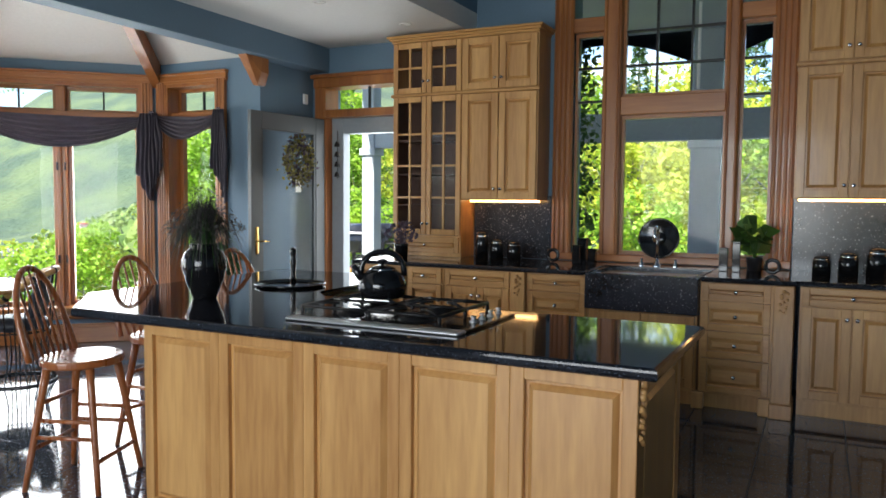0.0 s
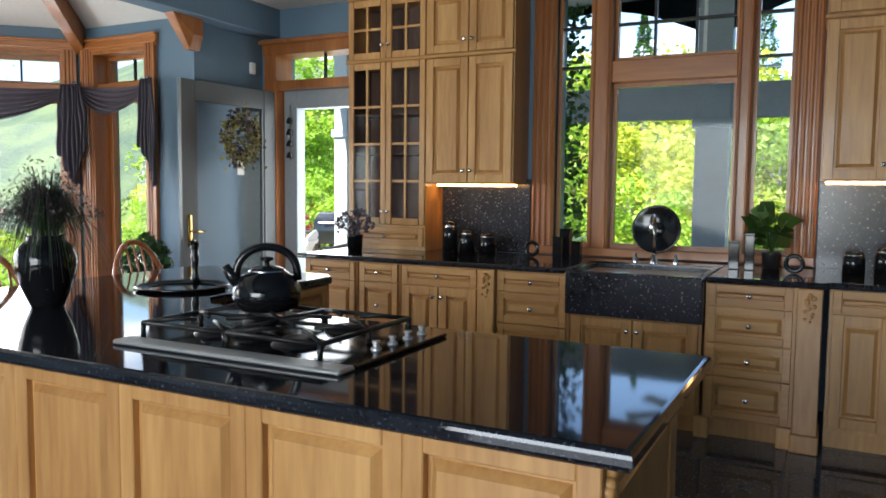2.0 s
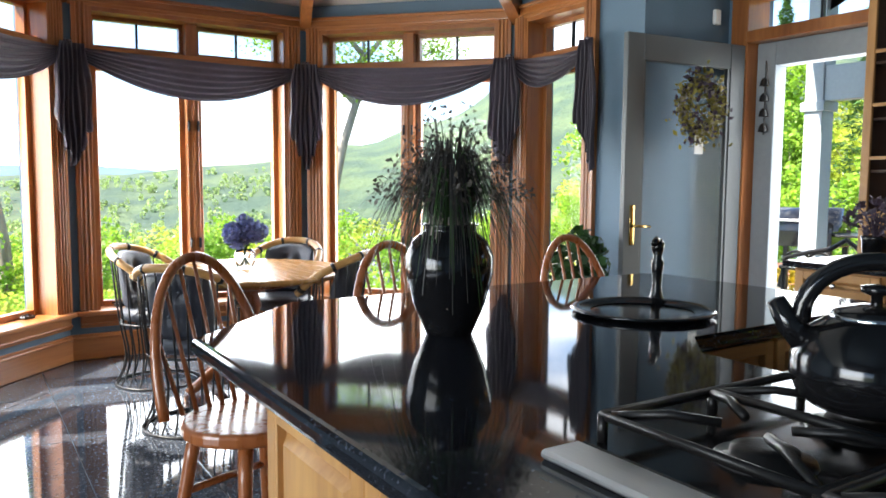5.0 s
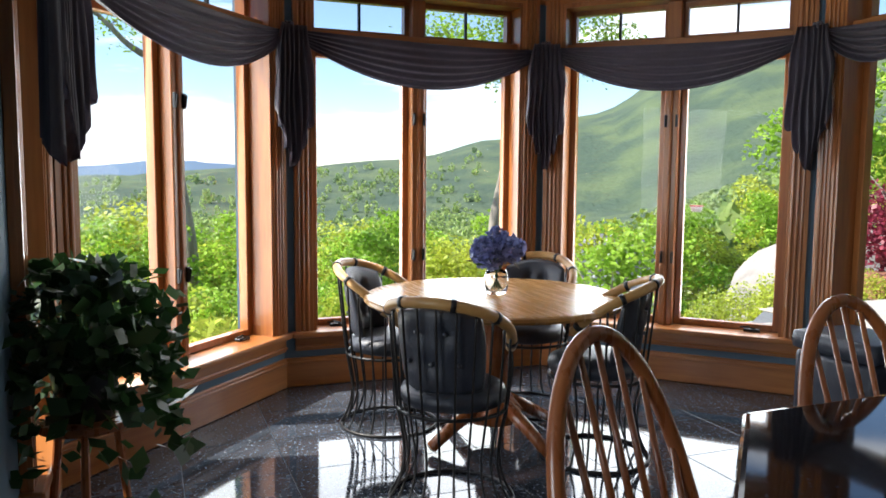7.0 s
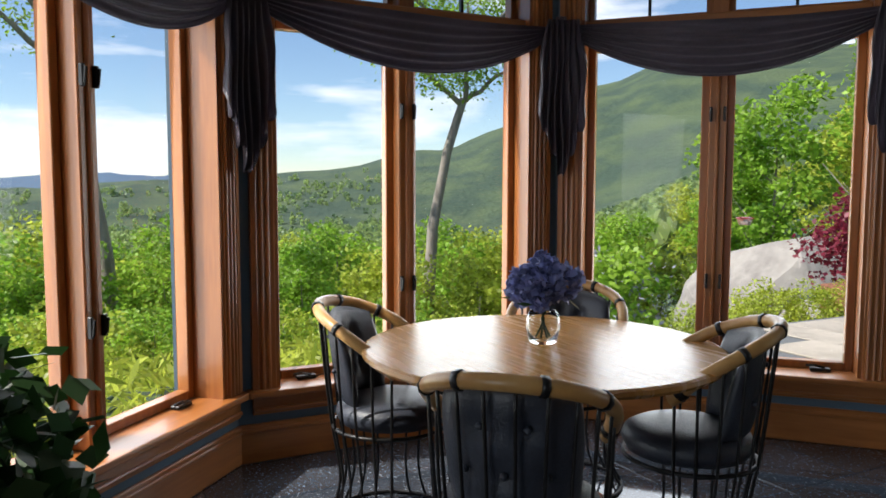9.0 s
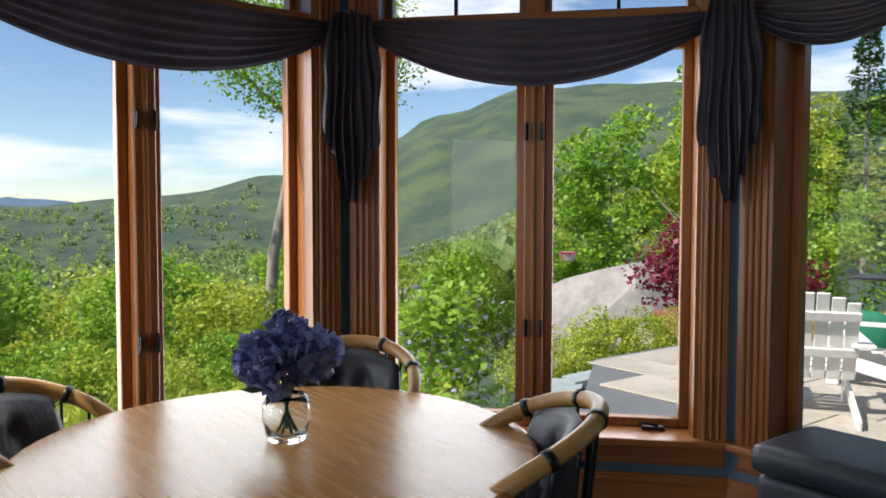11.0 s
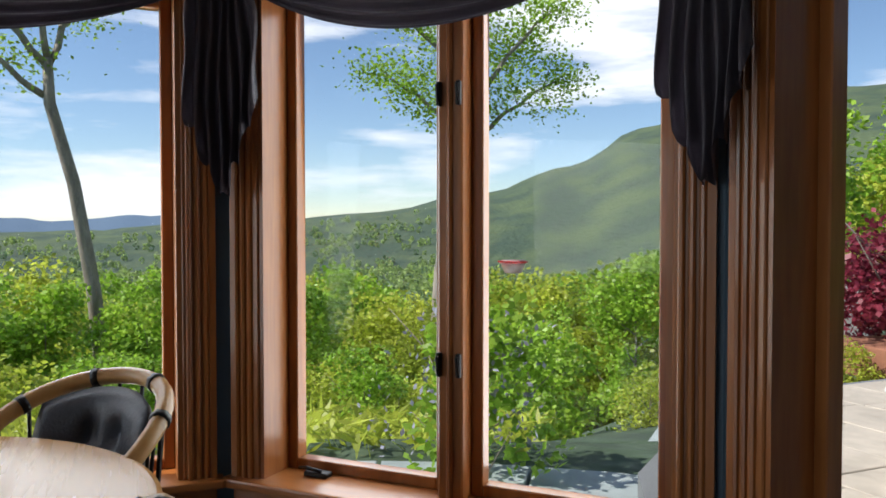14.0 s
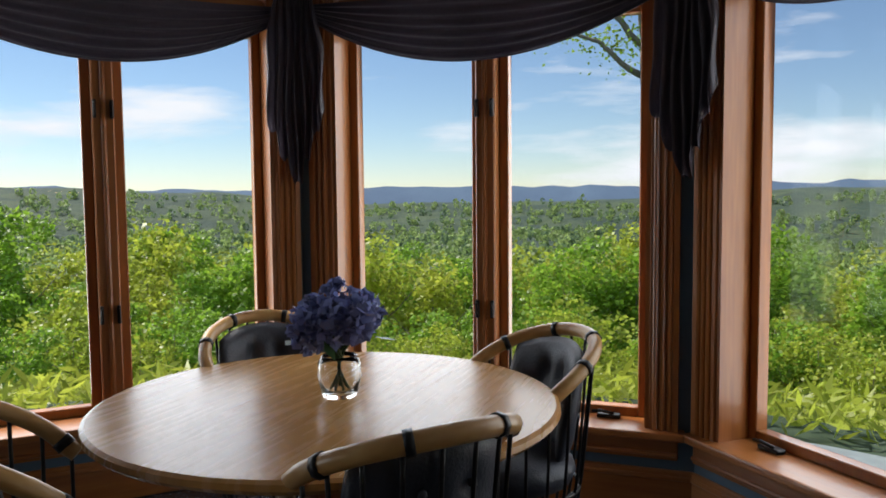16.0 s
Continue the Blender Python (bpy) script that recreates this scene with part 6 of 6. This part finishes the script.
for x, y, s in ((-14.6, 10.8, 0.9), (-12.8, 9.6, 0.7), (-9.6, 15.6, 0.9), (-7.6, 16.0, 0.9), (-5.4, 16.4, 1.0), (-2.4, 15.6, 0.9), (1.5, 15.2, 1.0), (4.5, 15.8, 1.0)):
    plant(shrub_b, x, y, s, x * 3.1)
for x, y, s in ((-10.4, 10.9, 0.42), (-10.9, 10.2, 0.4), (-10.0, 11.6, 0.4), (-10.6, 11.5, 0.45), (-9.9, 12.2, 0.35), (-11.2, 11.0, 0.42)):
    plant(shrub_a, x, y, s, x * 2.3)
lil = make_tree("lilac_bush", "lilac bush with pale blossom near the window", 1.75, 0.75, 1500, 0.085, LEAF1, 41, "shrub", 8, 0.022, 0.25, 22)
rgl = np.random.default_rng(3)
v, f = leaf_cloud(crown_points(420, 0.8, 1.8, 22, rgl, 0.45), 0.05, rgl)
tagged(shift(v, f, None, "blossom", LILAC, lil), kind="stuff")
lil.matrix_basis = Matrix.Translation((-8.2, 6.55, -0.95))
mapl = make_tree("red_maple", "burgundy-leaved dwarf maple beside the patio", 1.75, 1.55, 6500, 0.1, REDLEAF, 42, "tree", 8, 0.05, 0.2, 40)
mapl.matrix_basis = Matrix.Translation((-10.1, 13.7, -0.5))
for o in kinds + [shrub_a, shrub_b]:  # the first of each kind stands in the wood as well
    th = 8 + 7 * (kinds + [shrub_a, shrub_b]).index(o)
    x, y = polar(38, -th)
    o.matrix_basis = Matrix.Translation((x, y, land(x, y) - 0.3))


def slender(name, label, x, y, trunk_pts, limbs, leaves, crown, seed, leaf_mat, size=0.16):
    rg = np.random.default_rng(seed)
    t = thing(name, label, "tree", Matrix.Translation((x, y, land(x, y) - 0.4)))
    bm = B()
    tube(bm, trunk_pts, 0.28, 10, r2=0.15)
    part("trunk", bm, BARK, t, "", True)
    tips = []
    for L in limbs:
        bm = B()
        P = [Vector(p) for p in L]
        fine = []
        for s in range(len(P) - 1):
            for e in range(4):
                fine.append(P[s].lerp(P[s + 1], e / 4) + Vector(rg.normal(0, 0.06, 3)))
        fine.append(P[-1])
        tube(bm, fine, 0.12, 7, r2=0.025)
        for q in fine[3::2]:
            for _ in range(2):
                d = Vector(rg.normal(size=3))
                d.z = abs(d.z) * 0.4
                e = q + d.normalized() * rg.uniform(0.6, 1.5)
                tube(bm, [q, q.lerp(e, 0.5) + Vector((0, 0, 0.1)), e], 0.028, 5, r2=0.008)
                tips.append(e)
        tips.append(P[-1])
        part("limb", bm, BARK, t, "", True)
    tips = np.array([tuple(p) for p in tips])
    pick = tips[rg.integers(0, len(tips), leaves)]
    v, f = leaf_cloud(pick + rg.normal(0, crown, (leaves, 3)) * (1, 1, 0.7), size, rg, flat=0.4, aspect=0.7)
    tagged(shift(v, f, None, "crown", leaf_mat, t), kind="stuff")
    return t


slender("tall_tree", "tall bare-trunked tree with thin spring crown", -30.5, 2.8, [(0, 1.2, -2), (0, 1.1, 2), (0, 0.75, 6), (0, 0.2, 9.5), (0, -0.45, 12), (0, -0.5, 13.4)],
        [[(0, -0.5, 13.2), (0.5, -2.2, 15), (0.6, -4.6, 16.2), (0, -7.0, 17)], [(0, -0.5, 13.3), (-0.5, 0.6, 15.5), (0, 2.0, 17.5), (0.4, 3.2, 19.5)], [(0, -0.5, 13.3), (0.6, -0.7, 16), (0, -0.9, 20)], [(0, -0.6, 12.2), (0.2, -2.0, 13.4), (0.3, -4.2, 14.2)], [(0, 0.5, 15.3), (0.5, 3.0, 16.3), (0.6, 5.0, 16.6)]], 6000, 0.55, 51, LEAF1)
slender("tall_tree", "slim grey-trunked tree with leafy green crown", -29.8, 15.2, [(0, 0.0, -2), (0, -0.1, 3), (0.1, 0.1, 7), (0.2, 0.7, 10), (0.4, 1.3, 12.0)],
        [[(0.4, 1.3, 11.9), (0.7, 2.6, 12.8), (1.0, 4.6, 14.2)], [(0.4, 1.3, 11.9), (0.5, 1.5, 14), (0.2, 1.4, 17.5)], [(0.4, 1.2, 11.8), (0, -0.2, 13), (-0.4, -2.0, 14.2)], [(0.5, 1.5, 13.5), (0.6, 3.2, 15.5), (0.5, 4.6, 17)], [(0.5, 1.4, 13.8), (0, -0.4, 15.6), (0.2, -2.2, 16.8)]], 11000, 0.55, 52, LEAF1)

# woods further off, too many to count
rg = np.random.default_rng(9)
P, S = [], []
for _ in range(15000):
    r = 72 * (1500 / 72) ** (rg.random() ** 1.15)
    th = rg.uniform(30, 146)
    if th < 66 and r > 600:
        continue
    if noise.noise(Vector((r * 0.012, th * 0.12, 1.0))) < -0.28:
        continue
    x, y = polar(r, th)
    P.append((x, y, land(x, y)))
    S.append(rg.uniform(0.7, 1.3) * (5.0 + 0.004 * r))
P, S = np.array(P), np.array(S)
far_leaf = [[], []]
for k in range(2):
    sel = np.arange(len(P)) % 5 == 0 if k else np.arange(len(P)) % 5 != 0
    p, s = P[sel], S[sel]
    m_ = 26
    d = rg.normal(size=(len(p), m_, 3))
    d /= np.linalg.norm(d, axis=2)[..., None]
    c = p[:, None] + d * s[:, None, None] * (0.38, 0.38, 0.5) + np.array([0, 0, 0.45]) * s[:, None, None]
    sz = np.repeat(s * 0.36, m_)
    c = c.reshape(-1, 3)
    a = rg.normal(size=(len(c), 3))
    a /= np.linalg.norm(a, axis=1)[:, None]
    b = np.cross(a, rg.normal(size=(len(c), 3)))
    b /= np.linalg.norm(b, axis=1)[:, None]
    sz = sz[:, None] * 0.5
    v = np.stack([c - a * sz, c + b * sz, c + a * sz, c - b * sz], 1).reshape(-1, 3)
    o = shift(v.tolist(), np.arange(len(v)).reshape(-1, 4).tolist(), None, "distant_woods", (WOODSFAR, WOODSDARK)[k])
    tagged(o, ("mixed green woods covering the valley", "dark conifer woods in the valley")[k], "woods", kind="stuff")

# grass tufts and flowers on the bank
rg = np.random.default_rng(14)
pts = []
for _ in range(22000):
    r, th = rg.uniform(3.9, 24), rg.uniform(56, 142)
    x, y = polar(r, th)
    if th < 88 and r < 5.9:
        continue
    pts.append((x, y, land(x, y) + rg.uniform(0, 0.3)))
v, f = leaf_cloud(pts, 0.24, rg, aspect=0.2)
tagged(shift(v, f, None, "meadow_grass", LEAF2), "tall bright meadow grass on the bank", "grass", kind="stuff")
pts = []
for _ in range(900):
    x, y = rg.uniform(-8.5, -4.5), rg.uniform(11.7, 12.4)
    pts.append((x, y, -0.12 + rg.uniform(0, 0.25)))
v, f = leaf_cloud(pts, 0.09, rg, aspect=0.9)
tagged(shift(v, f, None, "yellow_flower_bed", YELLOW), "bed of yellow flowers by the patio", "flowers", kind="stuff")
bm = B()
box(bm, -10.5, 12.5, -0.5, -4.2, 15.0, -0.12, 0.02)
tagged(part("mulch_bed", bm, MULCH), "red-brown mulch bed behind the patio", "flower bed", kind="structure")


# ---- patio furniture ----
def adirondack(m):
    """It faces +y."""
    c = thing("adirondack_chair", "white painted wooden garden chair on the patio", "garden chair", m, "white garden chairs")
    tilt = Matrix.Translation((0, -0.22, 0.28)) @ Matrix.Rotation(radians(22), 4, "X")
    for k in range(6):
        x = -0.25 + k * 0.1
        h = 0.72 - 0.5 * (abs(x)) ** 1.3
        bm = B()
        box(bm, x - 0.044, -0.01, 0, x + 0.044, 0.01, h, 0.005, tilt)
        part("back_slat", bm, WHITEPAINT, c)
    for k in range(5):
        bm = B()
        box(bm, -0.27, -0.2 + k * 0.105, 0.27 + k * 0.022, 0.27, -0.11 + k * 0.105, 0.29 + k * 0.022, 0.004)
        part("seat_slat", bm, WHITEPAINT, c)
    for s in (-1, 1):
        bm = B()
        box(bm, s * 0.3 - 0.014, 0.24, 0, s * 0.3 + 0.014, 0.34, 0.54, 0.004)
        part("front_leg", bm, WHITEPAINT, c)
        bm = B()
        box(bm, s * 0.285 - 0.012, -0.6, 0, s * 0.285 + 0.012, 0.42, 0.12, 0.01, Matrix.Translation((0, 0, 0.1)) @ Matrix.Rotation(radians(14), 4, "X"))
        part("back_leg", bm, WHITEPAINT, c)
        bm = B()
        box(bm, s * 0.33 - 0.075, -0.42, 0.54, s * 0.33 + 0.075, 0.4, 0.565, 0.008)
        part("armrest", bm, WHITEPAINT, c)
    for z in (0.2, 0.5):
        bm = B()
        box(bm, -0.3, -0.035, z, 0.3, -0.012, z + 0.07, 0.004, tilt)
        part("back_rail", bm, WHITEPAINT, c)
    return c


ch = adirondack(Matrix.Translation((-6.25, 8.75, -0.15)) @ Matrix.Rotation(radians(32), 4, "Z"))
ch2 = copy_thing(ch, Matrix.Translation((-6.35, 10.1, -0.15)) @ Matrix.Rotation(radians(112), 4, "Z"))
bm = B()
cushion(bm, 0.2, 0.09, 0.16)
tagged(part("green_cushion", bm, GREENCLOTH, smooth=True, at=Matrix.Translation((-6.4, 10.12, 0.30))), "green cushion on the white garden chair", "cushion")
gr = thing("barbecue_grill", "black and steel barbecue grill on the patio", "grill", Matrix.Translation((-6.0, 11.2, -0.15)) @ Matrix.Rotation(radians(10), 4, "Z"))
bm = B()
n = 12
prof = [(0.3 * math.cos(math.pi * k / n), 0.28 * math.sin(math.pi * k / n)) for k in range(n + 1)]
L_, R_ = [bm.verts.new((-0.4, y, 0.9 + z)) for y, z in prof], [bm.verts.new((0.4, y, 0.9 + z)) for y, z in prof]
for k in range(n):
    bm.faces.new((L_[k], L_[k + 1], R_[k + 1], R_[k]))
bm.faces.new(L_), bm.faces.new(R_[::-1])
bmesh.ops.recalc_face_normals(bm, faces=bm.faces)
part("lid", bm, BLACK, gr, "", True)
bm = B()
tube(bm, [(-0.3, -0.32, 1.02), (0.3, -0.32, 1.02)], 0.015, 8)
part("lid_handle", bm, STEEL, gr)
bm = B()
box(bm, -0.4, -0.3, 0.7, 0.4, 0.3, 0.9, 0.01)
part("firebox", bm, BLACK, gr)
for x0, x1 in ((-0.95, -0.4), (0.4, 0.95)):
    bm = B()
    box(bm, x0, -0.25, 0.84, x1, 0.25, 0.87, 0.008)
    part("side_table", bm, IRON, gr)
for x in (-0.36, 0.36):
    for y in (-0.25, 0.25):
        bm = B()
        box(bm, x - 0.03, y - 0.03, 0.06, x + 0.03, y + 0.03, 0.7, 0.004)
        part("leg", bm, IRON, gr)
fe = thing("window_feeder", "clear bird feeder with red rim outside the window", "bird feeder", Matrix.Translation((-5.88, 5.66, 1.12)) @ Matrix.Rotation(radians(45), 4, "Z") @ Matrix.Scale(0.8, 4))
bm = B()
turned(bm, [(0, 0), (0.035, 0), (0.05, 0.03), (0.052, 0.045), (0.045, 0.045)], 20)
part("bowl", bm, CLEARPLASTIC, fe, "", True)
bm = B()
turned(bm, [(0.045, 0.046), (0.062, 0.044), (0.066, 0.05), (0.05, 0.056), (0, 0.058)], 20)
part("rim", bm, REDPLASTIC, fe, "red plastic rim", True)
bm = B()
tube(bm, [(-0.05, 0, 0.05), (-0.05, -0.05, 0.052), (0.02, -0.06, 0.05)], 0.004, 6)
part("bracket", bm, REDPLASTIC, fe)


# ---- floor tiles ----
T = 0.46
tile_mesh = None
rest = ([], [])
count = 0
cells = []
for i in range(-14, 8):
    for j in range(-6, 15):
        x0, y0 = i * T, j * T
        x1, y1 = x0 + T, y0 + T
        inside = True
        for x, y in ((x0, y0), (x1, y0), (x0, y1), (x1, y1)):
            room = -3.95 <= x <= 3.6 and -2.8 <= y <= KY
            bay = BX - 0.06 <= x <= -3.9 and BY0 - 0.05 <= y <= BY1 + 0.05 and (y - x) <= VY1 - BX + 0.06 and (-x - y) <= -BX - VY0 + 0.06
            inside &= room or bay
        if inside:
            near = -6.5 < x0 < -1.0 and y0 > 0.5 or (x0 > 0.2 and 2.0 < y0 < 6.2)
            cells.append((x0, y0, near))
        else:  # cut pieces along the slanted walls
            c = ((x0 + x1) / 2, (y0 + y1) / 2)
            poly = [(x0, y0), (x1, y0), (x1, y1), (x0, y1)]
            for nx, ny, d in ((1, 0, 0.05 - BX), (0, 1, -(BY0 - 0.03)), (0, -1, BY1 + 0.03), (1, -1, VY1 - BX + 0.05), (1, 1, 0.05 - BX - VY0)) if x1 < -3.7 else ((0, -1, KY), (-1, 0, 3.6), (0, 1, 2.8), (1, 0, 3.95)):
                out = []
                for a, b in zip(poly, poly[1:] + poly[:1]):
                    fa, fb = a[0] * nx + a[1] * ny + (d if True else 0), b[0] * nx + b[1] * ny + d
                    if fa >= 0:
                        out.append(a)
                    if fa * fb < 0:
                        q = fa / (fa - fb)
                        out.append((a[0] + (b[0] - a[0]) * q, a[1] + (b[1] - a[1]) * q))
                poly = out
                if len(poly) < 3:
                    break
            if len(poly) >= 3:
                cx, cy = sum(p[0] for p in poly) / len(poly), sum(p[1] for p in poly) / len(poly)
                bm = B()
                slab(bm, [(cx + (px - cx) * 0.988, cy + (py - cy) * 0.988) for px, py in poly], -0.02, 0.0)
                part("tile", bm, TILE, floor)
for x0, y0, near in cells:
    if near and count < 240:
        if tile_mesh is None:
            bm = B()
            box(bm, 0.002, 0.002, -0.02, T - 0.002, T - 0.002, 0.0, 0.0015)
            first_tile = part("tile", bm, TILE, floor)
            tile_mesh = first_tile.data
            o = first_tile
        else:
            o = new("tile", tile_mesh)
            o.parent = floor
        o.matrix_basis = Matrix.Translation((x0, y0, 0))
        count += 1
    else:
        s = len(rest[0])
        for z in (-0.02, 0.0):
            rest[0].extend([(x0 + 0.002, y0 + 0.002, z), (x0 + T - 0.002, y0 + 0.002, z), (x0 + T - 0.002, y0 + T - 0.002, z), (x0 + 0.002, y0 + T - 0.002, z)])
        rest[1].extend([tuple(s + k for k in q) for q in ((4, 5, 6, 7), (0, 1, 5, 4), (1, 2, 6, 5), (2, 3, 7, 6), (3, 0, 4, 7))])
tagged(shift(rest[0], rest[1], None, "outlying_tiles", TILE, floor), kind="stuff")
